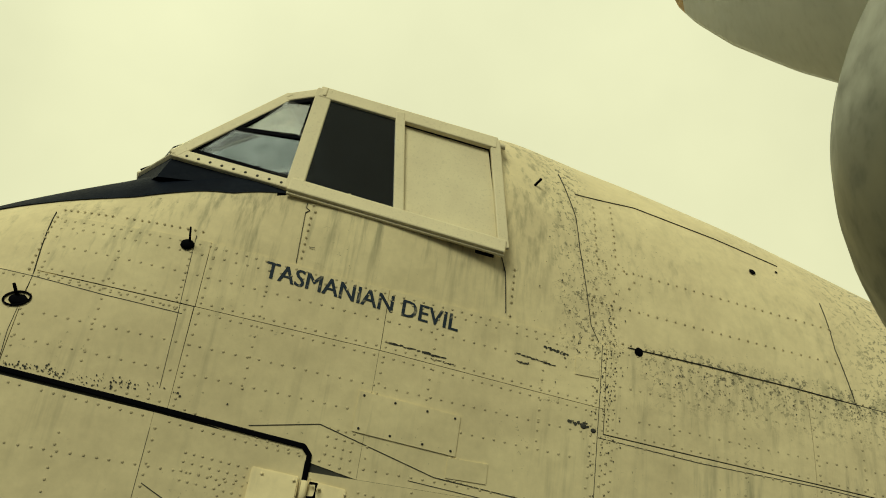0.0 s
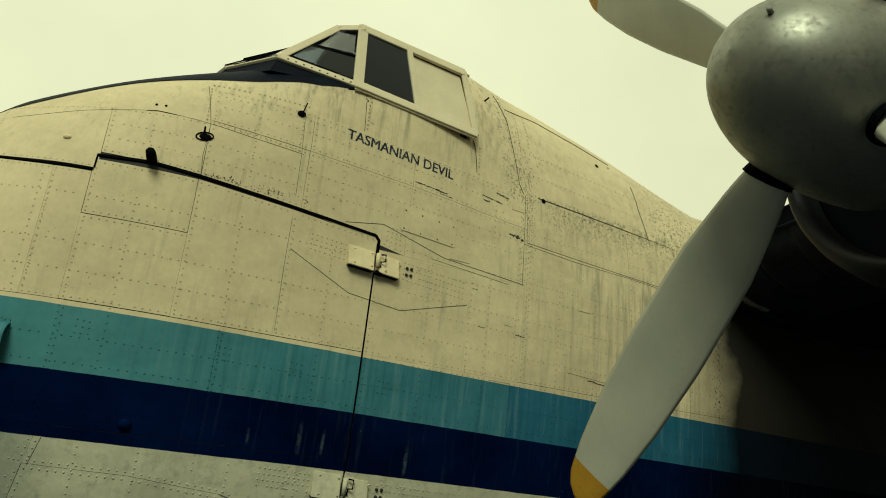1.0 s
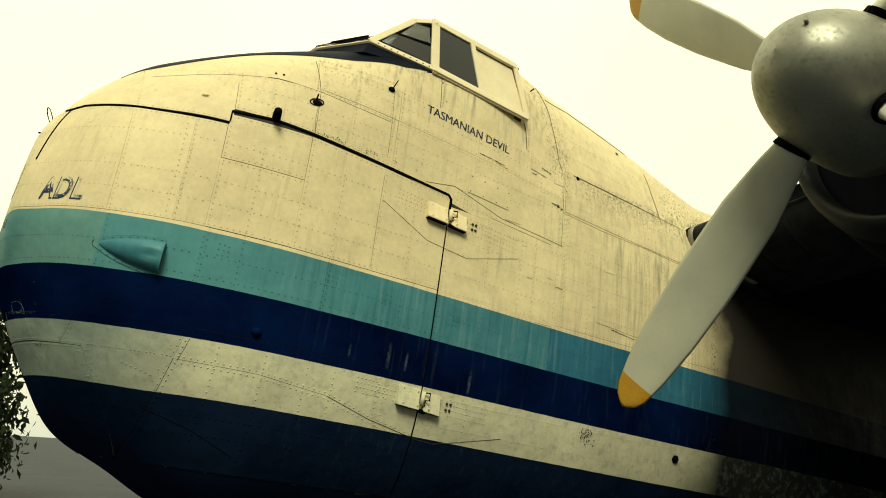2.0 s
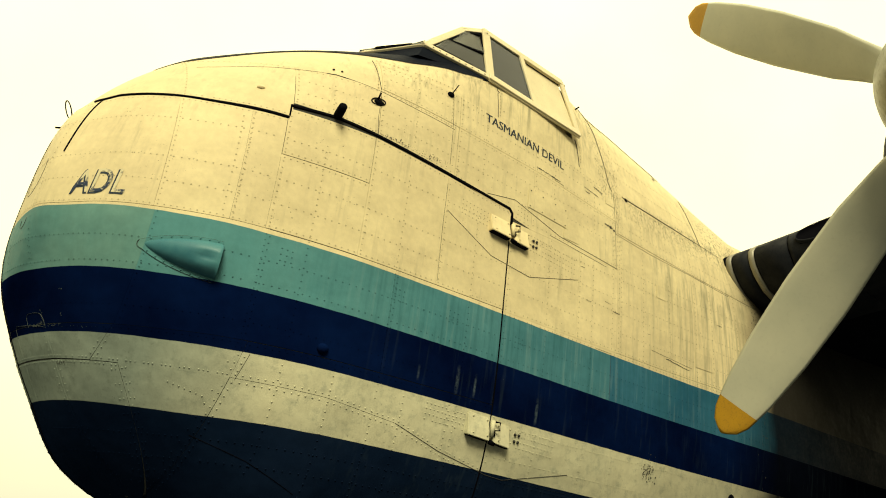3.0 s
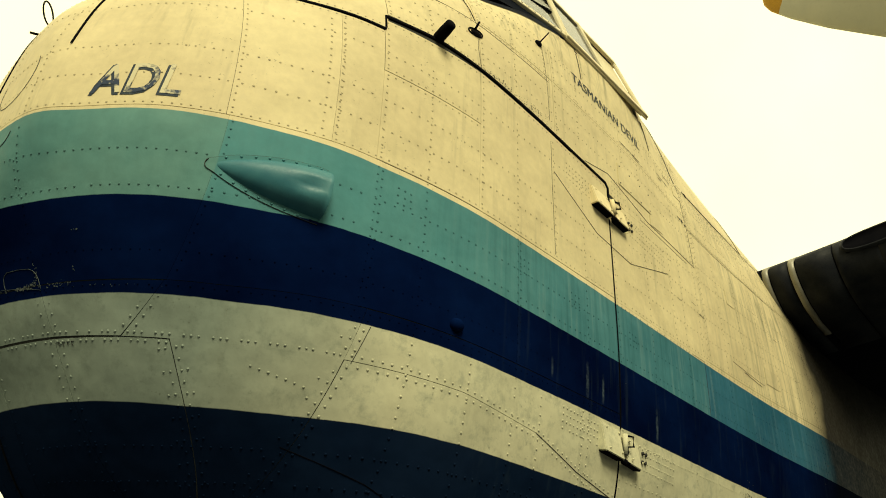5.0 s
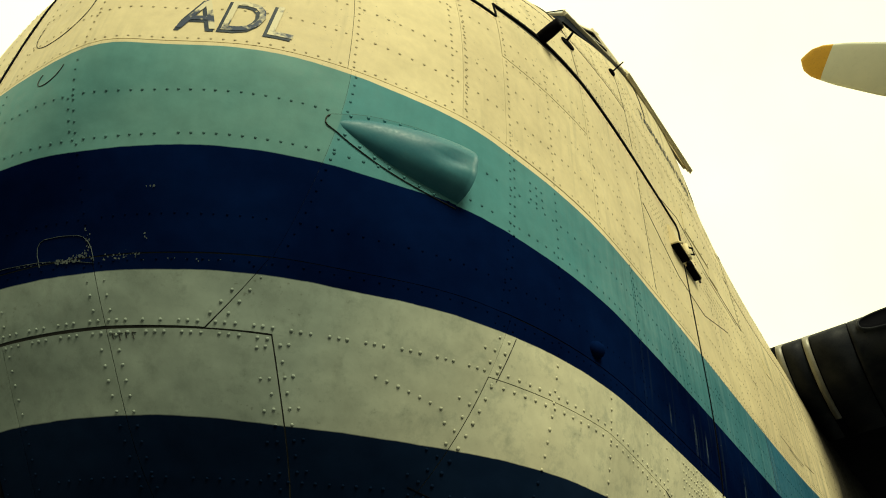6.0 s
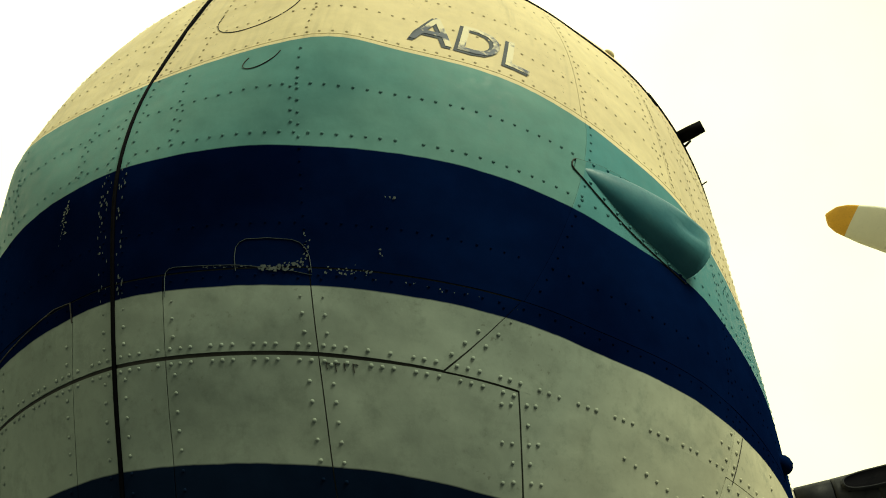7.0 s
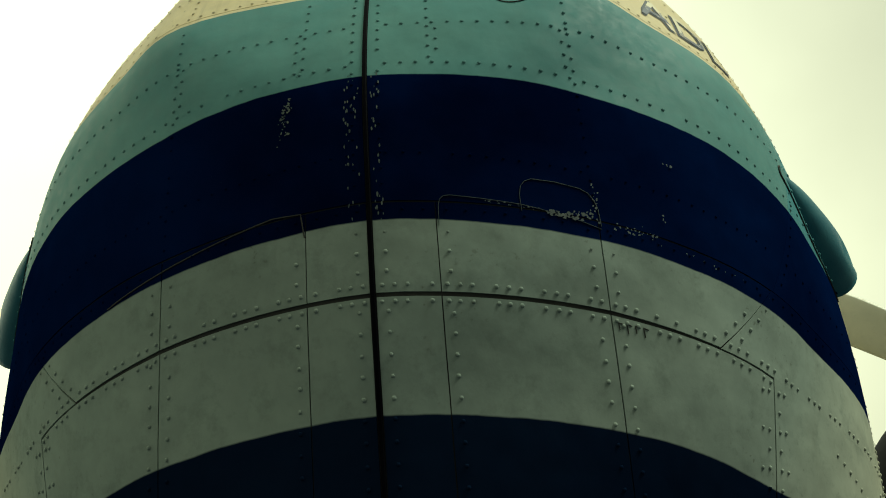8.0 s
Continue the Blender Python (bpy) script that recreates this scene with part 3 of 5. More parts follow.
def blade(angle, twist_sign=1.0):
    """One propeller blade along its own radius, turned about the shaft."""
    verts, faces, fm = [], [], []
    rows, cols = 40, 14
    for i in range(rows):
        u = i / (rows - 1)
        r = 0.34 + (2.15 - 0.34) * (1 - (1 - u) ** 1.25)
        f = (r - 0.34) / 1.81
        chord = float(np.interp(f, [0, 0.08, 0.25, 0.5, 0.7, 0.85, 0.94, 0.98, 1.0], [0.17, 0.23, 0.315, 0.345, 0.325, 0.275, 0.215, 0.14, 0.02]))
        thick = float(np.interp(f, [0, 0.1, 0.3, 0.6, 1.0], [0.15, 0.085, 0.05, 0.03, 0.012]))
        twist = math.radians(float(np.interp(f, [0, 0.3, 0.7, 1.0], [56, 42, 28, 21]))) * twist_sign
        for k in range(cols):
            a = 2 * math.pi * k / cols
            c, t = 0.5 * chord * math.cos(a), 0.5 * thick * math.sin(a) * (1.0 + 0.35 * math.cos(a))
            # c runs in the disc, t along the shaft
            verts.append((c * math.sin(twist) + t * math.cos(twist), c * math.cos(twist) - t * math.sin(twist), r))
    for i in range(rows - 1):
        rr = verts[i * cols][2]
        for k in range(cols):
            a, b = i * cols + k, i * cols + (k + 1) % cols
            faces.append((a, b, b + cols, a + cols))
            fm.append(1 if rr > 1.94 else 0)
    faces.append(tuple((rows - 1) * cols + k for k in range(cols)))
    fm.append(1)
    turn = Matrix.Translation(HUB) @ Matrix.Rotation(angle, 4, "X")
    vs = [turn @ Vector(v) for v in verts]
    return vs, faces, fm


propeller = new("propeller")
propeller.parent = aircraft
lathe("spinner", spinner_profile(), SPIN_Y, SPIN_Z, M_SPIN, propeller, "smooth grey-white domed spinner with scuffs", 72)
v, f = tube_mesh([(2.878, SPIN_Y - 0.135, SPIN_Z + 0.105), (2.858, SPIN_Y - 0.143, SPIN_Z + 0.112)], 0.011, 10)
mesh_object("screw", v, f, M_BARE, propeller)
for k in range(7):
    a = radians(150 + 5.5 * k)
    v, f = tube_mesh([(3.40, SPIN_Y + 0.384 * math.cos(a), SPIN_Z + 0.384 * math.sin(a)), (3.40, SPIN_Y + 0.392 * math.cos(a), SPIN_Z + 0.392 * math.sin(a))], 0.005, 8)
    mesh_object("rivet", v, f, M_GAP, propeller)
for k in range(4):
    ang = radians(41.5 - 90) + k * math.pi / 2
    vs, fs, fm = blade(ang, 1.0)
    mesh_object("blade", vs, fs, [M_PROP, M_YELLOW], propeller, "grey-white blade with ochre yellow tip", face_mats=fm)

    cv, cf = [], []
    n_ = 18
    for rr, grow in ((0.345, 1.0), (0.35, 1.1), (0.392, 1.12), (0.396, 1.0)):
        f_ = (rr - 0.34) / 1.79
        ch = float(np.interp(f_, [0, 0.08, 0.25], [0.17, 0.23, 0.315])) * grow
        th = float(np.interp(f_, [0, 0.1, 0.3], [0.15, 0.085, 0.05])) * grow + 0.012
        tw = math.radians(float(np.interp(f_, [0, 0.3], [56, 42])))
        for j in range(n_):
            a = 2 * math.pi * j / n_
            c, t = 0.5 * ch * math.cos(a), 0.5 * th * math.sin(a)
            cv.append(Matrix.Translation(HUB) @ Matrix.Rotation(ang, 4, "X") @ Vector((c * math.sin(tw) + t * math.cos(tw), c * math.cos(tw) - t * math.sin(tw), rr)))
    for i in range(3):
        for j in range(n_):
            a, b = i * n_ + j, i * n_ + (j + 1) % n_
            cf.append((a, b, b + n_, a + n_))
    mesh_object("root_collar", cv, cf, M_BLACK, propeller, "black rubber blade root collar", smooth=False)

# engine cowling
cowl = new("engine_nacelle")
cowl.parent = aircraft
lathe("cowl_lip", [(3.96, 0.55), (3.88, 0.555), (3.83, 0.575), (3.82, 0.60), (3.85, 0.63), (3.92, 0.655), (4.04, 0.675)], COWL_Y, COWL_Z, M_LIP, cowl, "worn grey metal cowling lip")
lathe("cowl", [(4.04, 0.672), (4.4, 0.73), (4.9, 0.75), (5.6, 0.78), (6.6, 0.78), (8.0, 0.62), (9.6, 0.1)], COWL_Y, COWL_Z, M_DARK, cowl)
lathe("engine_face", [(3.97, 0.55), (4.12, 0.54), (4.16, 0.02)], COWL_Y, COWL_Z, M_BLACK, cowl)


# wing
def wing_mesh():
    """Port wing: a blunt nose that sweeps and rises a little outboard, then a thick dark section."""
    line = [(-0.45, 4.93, 1.90, 0.60), (-1.02, 4.95, 1.95, 0.62), (-1.5, 5.02, 2.01, 0.72), (-2.0, 5.12, 2.10, 0.85), (-2.6, 5.22, 2.20, 0.95), (-3.4, 5.28, 2.27, 1.0), (-6.0, 5.46, 2.34, 1.0), (-14.0, 5.96, 2.70, 0.6)]
    prof = [(0.0, 0.0), (0.015, 0.06), (0.06, 0.12), (0.16, 0.19), (0.4, 0.28), (0.9, 0.37), (1.6, 0.40), (3.2, 0.30), (5.6, 0.03), (5.6, 0.0), (3.2, -0.34), (1.6, -0.46), (0.9, -0.45), (0.42, -0.38), (0.20, -0.29), (0.08, -0.18), (0.02, -0.08)]
    verts, faces, fm = [], [], []
    for y, x0, z0, k in line:
        for x, z in prof:
            verts.append((x0 + x, y, z0 + z * (k if z > 0 else max(k, 0.9))))
    w = len(prof)
    for j in range(len(line) - 1):
        for i in range(w):
            a, b = j * w + i, j * w + (i + 1) % w
            faces.append((a, a + w, b + w, b))
    faces.append(tuple(range(w)))
    faces.append(tuple((len(line) - 1) * w + i for i in range(w))[::-1])
    return line, prof, verts, faces


W_LINE, W_PROF, v, f = wing_mesh()
wing = mesh_object("wing", v, f, M_DARK, aircraft, "near-black wing with rubber leading edge")


def wing_point(y, i_from, i_to, lift, n=24):
    """Points round the nose of the wing at one span station."""
    ys = [-r[0] for r in W_LINE]
    x0, z0, k = (float(np.interp(-y, ys, [r[c] for r in W_LINE])) for c in (1, 2, 3))
    prof = W_PROF[11:] + W_PROF[:8]
    xs, zs = np.array([p[0] for p in prof]), np.array([p[1] * (k if p[1] > 0 else max(k, 0.9)) for p in prof])
    s = np.r_[0, np.cumsum(np.hypot(np.diff(xs), np.diff(zs)))]
    u = np.linspace(i_from, i_to, n) * s[-1]
    px, pz = np.interp(u, s, xs), np.interp(u, s, zs)
    tx, tz = np.gradient(px), np.gradient(pz)
    d = np.hypot(tx, tz) + 1e-9
    nx, nz = -tz / d, tx / d
    return [(x0 + a + lift * c, y, z0 + b + lift * e) for a, b, c, e in zip(px, pz, nx, nz)]


def wing_band(name, y0, y1, mat, lift=0.010, a=0.12, b=0.80, label="", hole=None):
    """A sheet wrapped round the nose of the wing, with an oval left open for the intake."""
    ny = max(1, int(abs(y1 - y0) / 0.03)) if hole else 1
    n = 60
    rows = [wing_point(y0, a, b, 0.0, n)] + [wing_point(y0 + (y1 - y0) * k / ny, a, b, lift, n) for k in range(ny + 1)] + [wing_point(y1, a, b, 0.0, n)]
    verts = [p for r in rows for p in r]
    faces = []
    for r in range(len(rows) - 1):
        for i in range(n - 1):
            f = (r * n + i, r * n + i + 1, (r + 1) * n + i + 1, (r + 1) * n + i)
            if hole:
                cy, cz = sum(verts[k][1] for k in f) / 4, sum(verts[k][2] for k in f) / 4
                hy, hz, wy, wz, tilt = hole
                if abs((cy - hy) / wy) ** 2.6 + abs((cz - hz - tilt * (cy - hy)) / wz) ** 2.6 < 1:
                    continue
            faces.append(f)
    return mesh_object(name, verts, faces, mat, wing, label)


wing_band("strap", -1.17, -1.215, M_BARE, 0.016, 0.20, 0.90, label="pale metal band round the wing nose")
wing_band("strap", -1.37, -1.415, M_BARE, 0.016, 0.20, 0.90, label="pale metal band round the wing nose")
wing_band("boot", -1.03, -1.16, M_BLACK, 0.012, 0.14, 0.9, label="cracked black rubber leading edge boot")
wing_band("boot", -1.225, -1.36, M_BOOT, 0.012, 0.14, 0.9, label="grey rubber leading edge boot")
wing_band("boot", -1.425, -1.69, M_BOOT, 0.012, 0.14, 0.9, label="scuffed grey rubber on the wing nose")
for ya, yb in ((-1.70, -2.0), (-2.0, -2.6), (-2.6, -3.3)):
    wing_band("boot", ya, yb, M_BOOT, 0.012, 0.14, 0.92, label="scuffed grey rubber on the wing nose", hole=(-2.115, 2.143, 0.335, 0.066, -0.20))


def ring_on_wing(name, y0, y1, z_mid, height, mat):
    """The rounded rim of the intake in the wing nose; a flat black cap paints its dark throat."""
    ys = [-r[0] for r in W_LINE]
    verts, faces = [], []
    n = 40
    for layer, (grow, push) in enumerate(((0.024, -0.004), (0.008, -0.024), (0.0, -0.020), (-0.006, -0.012))):
        for i in range(n):
            a = 2 * math.pi * i / n
            cy, sz = math.cos(a), math.sin(a)
            py = (y0 + y1) / 2 + (abs(y1 - y0) / 2 + grow) * np.sign(cy) * abs(cy) ** 0.6
            pz = z_mid + 0.20 * (-(py) - 1.9) + (height / 2 + grow) * np.sign(sz) * abs(sz) ** 0.7
            x0 = float(np.interp(-py, ys, [r[1] for r in W_LINE]))
            z0 = float(np.interp(-py, ys, [r[2] for r in W_LINE]))
            bulge = min(abs(pz - z0), 0.12)
            verts.append((x0 + bulge * 0.35 + push - 0.012, py, pz))
    for r in range(3):
        for i in range(n):
            a, b = r * n + i, r * n + (i + 1) % n
            faces.append((a, b, b + n, a + n))
    faces.append(tuple(3 * n + i for i in range(n)))
    fm = [0] * n + [0] * n + [1] * n + [1]
    return mesh_object(name, verts, faces, [mat, M_BLACK], wing, "oval air intake with dented rim and painted dark throat", face_mats=fm)


ring_on_wing("air_intake", -1.78, -2.45, 2.10, 0.13, M_BOOT)
p = wing_point(-1.465, 0.62, 0.70, 0.014, 3)[1]
v, f = tube_mesh([Vector(p) + Vector((-0.004, 0, 0)), Vector(p) + Vector((0.03, 0, 0))], 0.028, 14)
mesh_object("vent_hole", v, f, M_BLACK, wing, "small black round vent")

# main wheel under the nacelle and tail wheel carry the machine
gear = new("landing_gear")
gear.parent = aircraft
for dx in (-0.28, 0.28):
    tube("leg", [(4.9, -3.69 + dx, 1.1), (4.75, -3.69 + dx, -1.95)], 0.07, M_DARK, gear)
bm = bmesh.new()
bmesh.ops.create_cone(bm, cap_ends=True, segments=40, radius1=0.62, radius2=0.62, depth=0.34)
bmesh.ops.bevel(bm, geom=[e for e in bm.edges if e.calc_face_angle(0) > 1.0], offset=0.10, segments=4, affect="EDGES")
bmesh.ops.rotate(bm, cent=(0, 0, 0), matrix=Matrix.Rotation(math.pi / 2, 3, "X"), verts=bm.verts)
bmesh.ops.translate(bm, vec=(4.70, -3.69, -1.895 + 0.62 - 0.405), verts=bm.verts)
part("tyre", bm, M_BLACK, gear, smooth=True)


# ---------------------------------------------------------------- skin sheets
def hatch_z(x):
    return float(np.interp(x, [-0.1, 0.28, 0.53, 0.82, 0.83, 1.1, 1.73, 2.44], [1.53, 1.505, 1.485, 1.478, 1.555, 1.57, 1.525, 1.470]))


def low_seam(x):
    return float(np.interp(x, [-0.1, 0.8, 1.33, 1.78, 2.10, 2.48], [0.0, -0.022, -0.03, -0.075, -0.165, -0.235]))


def crown_seam(x):
    return float(np.interp(x, [1.33, 1.92, 2.2, 2.85, 3.5, 4.86, 5.3], [2.172, 2.150, 2.128, 2.078, 2.058, 2.012, 1.99]))


PANELS = []


def lay(left, right, bottom, top, sides=(-1,), name="skin_panel", gap=(0.0012, 0.0012)):
    for side in sides:
        skin_panel(name, left, right, bottom, top, side, M_PAINT, fuselage, gap=gap)
        PANELS.append((left, right, bottom, top, side))


BOTH = (-1, 1)
C0 = ("y", 0.0055)
OPEN, SHUT = (0.0007, 0.0062), (0.0, 0.0005)
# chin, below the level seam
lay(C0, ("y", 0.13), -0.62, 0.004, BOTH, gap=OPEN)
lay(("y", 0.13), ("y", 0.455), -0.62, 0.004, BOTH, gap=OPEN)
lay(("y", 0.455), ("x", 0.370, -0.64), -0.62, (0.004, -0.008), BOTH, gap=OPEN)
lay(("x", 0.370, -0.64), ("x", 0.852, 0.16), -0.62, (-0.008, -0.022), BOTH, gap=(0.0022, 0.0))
xs = [0.80, 1.33, 1.78, 2.10, 2.435]
for a, b in zip(xs, xs[1:]):
    lay(("x", 0.852, 0.16) if a == 0.80 else ("x", a), ("x", b), -0.62, (low_seam(a), low_seam(b)), gap=(0.0, 0.0016))
for a, b in ((2.445, 3.15), (3.15, 4.2), (4.2, 5.30)):
    lay(("x", a), ("x", b), -0.62, -0.245 if a > 2.5 else (-0.24, -0.245), gap=SHUT)
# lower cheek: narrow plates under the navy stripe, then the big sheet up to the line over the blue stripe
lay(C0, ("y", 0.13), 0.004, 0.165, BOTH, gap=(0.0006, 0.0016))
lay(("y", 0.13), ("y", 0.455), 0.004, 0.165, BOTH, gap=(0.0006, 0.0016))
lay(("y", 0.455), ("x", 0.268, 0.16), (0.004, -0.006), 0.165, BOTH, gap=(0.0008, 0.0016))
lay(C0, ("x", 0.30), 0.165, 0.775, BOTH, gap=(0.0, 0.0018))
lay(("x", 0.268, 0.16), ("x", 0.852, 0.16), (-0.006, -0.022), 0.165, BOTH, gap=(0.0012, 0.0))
lay(("x", 0.30), ("x", 0.852), 0.165, 0.775, BOTH, gap=(0.0006, 0.0018))
for a, b in zip(xs, xs[1:]):
    lay(("x", 0.852, 0.16) if a == 0.80 else ("x", a), ("x", b), (low_seam(a), low_seam(b)), 0.165, gap=(0.0, 0.0008))
for a, b in ((0.84, 1.62), (1.62, 2.435)):
    lay(("x", a), ("x", b), 0.165, 0.775, gap=(0.0009, 0.0030))
for a, b in ((2.445, 3.51), (3.51, 4.4), (4.4, 5.30)):
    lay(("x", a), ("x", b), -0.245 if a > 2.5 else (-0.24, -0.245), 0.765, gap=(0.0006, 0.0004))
# upper door sheets, up to the black seal
lay(C0, ("x", 0.29), 0.775, (1.53, 1.505), BOTH, gap=(0.0008, 0.0010))
for a, b in ((0.29, 0.64), (0.64, 0.825)):
    lay(("x", a), ("x", b), 0.775, (hatch_z(a), hatch_z(b - 0.01)), BOTH, gap=(0.0005, 0.0010))
lay(("x", 0.825), ("x", 1.355), 0.775, 1.236, gap=(0.0005, 0.0022))
lay(("x", 0.825), ("x", 1.355), 1.236, (hatch_z(0.84), hatch_z(1.355)), gap=(0.0022, 0.0022))
lay(("x", 1.355), ("x", 1.90), 0.775, (hatch_z(1.355), hatch_z(1.90)), gap=(0.0005, 0.0010))
lay(("x", 1.90), ("x", 2.435), 0.775, (hatch_z(1.90), 1.465), gap=(0.0004, 0.0010))
for a, b in ((2.445, 3.10), (3.10, 3.51)):
    lay(("x", a), ("x", b), 0.765, 1.40, gap=(0.0004, 0.0004))
for a, b in ((3.51, 4.40), (4.40, 5.30)):
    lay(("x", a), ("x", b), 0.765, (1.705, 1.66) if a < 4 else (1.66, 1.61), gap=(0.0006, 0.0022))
# above the seal
lay(("x", 0.29), ("x", 0.845), (1.520, 1.500), 1.92)
lay(("x", 0.845), ("x", 1.36), (1.60, 1.58), 1.92)
lay(("x", 1.36), ("x", 1.94), (1.575, 1.53), (1.93, 1.895), gap=(0.0016, 0.0020))
lay(("x", 1.94), ("x", 2.62), (1.53, 1.40), (1.895, 1.86), gap=(0.0006, 0.0004))
lay(("x", 2.62), ("x", 3.51), 1.40, (1.86, 1.80), gap=(0.0006, 0.0004))
lay(("x", 1.36), ("x", 1.94), (1.93, 1.895), (crown_seam(1.36), crown_seam(1.94)), gap=(0.0016, 0.0018))
lay(("x", 1.94), ("x", 2.62), (1.895, 1.86), (crown_seam(1.94), crown_seam(2.62)), gap=(0.0008, 0.0018))
lay(("x", 2.62), ("x", 3.51), (1.86, 1.80), (crown_seam(2.62), crown_seam(3.51)), gap=(0.0016, 0.0018))
lay(("x", 3.51), ("x", 4.40), (1.705, 1.66), (crown_seam(3.51), crown_seam(4.40)), gap=(0.0016, 0.0026))
lay(("x", 4.40), ("x", 5.30), (1.66, 1.61), (crown_seam(4.40), crown_seam(5.30)), gap=(0.0008, 0.0026))

# ---------------------------------------------------------------- rivets
RIV = []


def rivet_row(qs, zs, pitch, size, jitter=0.0015, threes=False):
    p = surf(qs, zs)
    s = np.r_[0, np.cumsum(np.linalg.norm(np.diff(p, axis=0), axis=1))]
    if s[-1] < pitch:
        return
    u = np.arange(pitch / 2, s[-1], pitch)
    u = u + np.random.uniform(-jitter, jitter, len(u))
    keep = np.random.random(len(u)) > 0.015
    if threes:
        keep &= np.arange(len(u)) % 4 != 3
    q, z = np.interp(u[keep], s, qs), np.interp(u[keep], s, zs)
    RIV.append((q, z, np.full(len(q), size) * np.random.uniform(0.9, 1.1, len(q))))


def row_x(x, z0, z1, side=-1, pitch=0.038, size=0.0052):
    z = np.linspace(z0, z1, 14)
    rivet_row(at_x(x, z, side), z, pitch, size)


def row_z(x0, x1, za, zb, side=-1, pitch=0.042, size=0.0052):
    u = np.linspace(0, 1, 30)
    z = za + (zb - za) * u
    rivet_row(at_x(x0 + (x1 - x0) * u, z, side), z, pitch, size)


def row_q(q0, q1, z, pitch=0.034, size=0.0045):
    rivet_row(np.linspace(q0, q1, 60), np.full(60, float(z)), pitch, size)


# rows along the sheet edges
for left, right, bottom, top, side in PANELS:
    bl, br = bottom if isinstance(bottom, tuple) else (bottom, bottom)
    tl, tr = top if isinstance(top, tuple) else (top, top)
    near = left[0] == "y" or right[1] < 0.9
    chin = near and tl < 0.17
    big, pitch = (0.0046, 0.040) if chin else (0.0044, 0.034) if near else (0.0052, 0.038)
    inset = 0.014 if near else 0.018
    for edge, sign, za, zb in ((left, 1, bl, tl), (right, -1, br, tr)):
        if sign < 0 and edge[1] not in (0.370, 0.852) and not (chin and left is not C0):
            continue
        z = np.linspace(max(za, -0.6) + 0.02, zb - 0.02, 10)
        q = np.array([edge_q(edge, k) for k in z])
        if edge is C0:
            q = np.array([edge_q(("y", 0.028), k) for k in z])
        else:
            q = q + sign * inset / np.maximum(2 * q, 0.95)
        rivet_row(side * q, z, pitch, big)
        if edge[1] in (0.370, 0.852) and chin:
            rivet_row(side * (q + sign * 0.016 / np.maximum(2 * q, 0.95)), z + 0.018, 2 * pitch, big)
    for za, zb, sign in ((bl, br, 1), (tl, tr, -1)):
        if sign < 0 and abs(za - 0.775) < 0.001 or sign > 0 and abs(za - 0.165) < 0.001:
            continue
        if za < -0.55 or abs(za - 1.40) < 0.01:
            continue
        u = np.linspace(0, 1, 24)
        z = za + (zb - za) * u + sign * inset
        qa = np.array([edge_q(left, k) for k in z])
        qb = np.array([edge_q(right, k) for k in z])
        q = qa + (qb - qa) * u
        if left[1] == 0.370 and sign < 0:
            continue
        level_seam = near and -0.06 < za < 0.01
        rivet_row(side * q, z, 0.024 if level_seam else pitch, 0.0048 if level_seam else big, threes=level_seam)
# upright rows on the nose doors
for side in BOTH:
    for y, za, zb in ((0.452, 0.17, 0.745), (0.436, 0.48, 0.61), (0.138, 0.47, 0.73), (0.156, 0.46, 0.60), (0.452, 0.80, 1.5), (0.138, 0.80, 1.5)):
        z = np.linspace(za, zb, 12)
        rivet_row(side * np.array([edge_q(("y", y), k) for k in z]), z, 0.034, 0.0044)
# stringer rows along the body and frames across it
for z in (0.26, 0.47, 0.60, 0.93, 1.08, 1.34):
    for side in BOTH:
        row_z(0.30, 0.80, z, z, side)
        row_q(side * 0.03, side * edge_q(("x", 0.29), z), z)
    row_z(0.82, 2.42, z, z - 0.005)
    row_z(2.46, 5.28, z - 0.005, z - 0.02)
for z in (-0.13, 0.05):
    row_z(2.46, 5.28, z, z - 0.01)
for z in (-0.42, -0.32):
    row_z(0.85, 5.2, z, z)
    for side in BOTH:
        row_q(side * 0.16, side * edge_q(("x", 0.75), z), z)
for z in (1.20, 1.46):
    row_z(2.62, 5.28, z - 0.02, z - 0.06)
for z in (1.70, 1.80):
    row_z(0.9, 3.48, z, z - 0.10)
for z in (2.02, 2.10):
    row_z(1.40, 3.48, z + 0.02, z - 0.09)
for z in (1.78, 1.90):
    row_z(3.55, 5.25, z, z - 0.05)
for x in (1.07, 1.62, 2.17, 2.82, 3.25, 3.80, 4.10, 4.62, 4.95, 5.22):
    row_x(x, -0.5, 1.40 if x < 3.4 else 1.60)
    if x > 1.0:
        row_x(x, 1.62, min(zlim(x), 2.1) - 0.02)
for x in (0.60, 0.65):
    for side in BOTH:
        row_x(x, 0.80, 1.45, side)
for x in (3.46, 3.55):
    row_x(x, 0.8, 2.75)
for side in BOTH:
    row_z(0.59, 0.78, -0.072, -0.132, side, 0.032, 0.0047)
for za, zb in ((1.42, 1.68), (1.70, 2.04)):
    row_x(3.475, za, zb)
    row_x(3.505, za, zb)
row_z(1.36, 1.90, 1.925, 1.880, pitch=0.030)
row_z(1.33, 1.90, 2.205, 2.185, pitch=0.030)
for x, za, zb in ((1.335, 1.92, 2.18), (1.875, 1.86, 2.14), (3.095, 2.08, 2.30), (2.27, 2.14, 2.38)):
    row_x(x, za, zb, pitch=0.028)
row_z(3.40, 4.60, 2.42, 2.36)
row_z(3.42, 4.60, 2.24, 2.19)
row_z(3.56, 4.90, 2.080, 2.012, pitch=0.034)
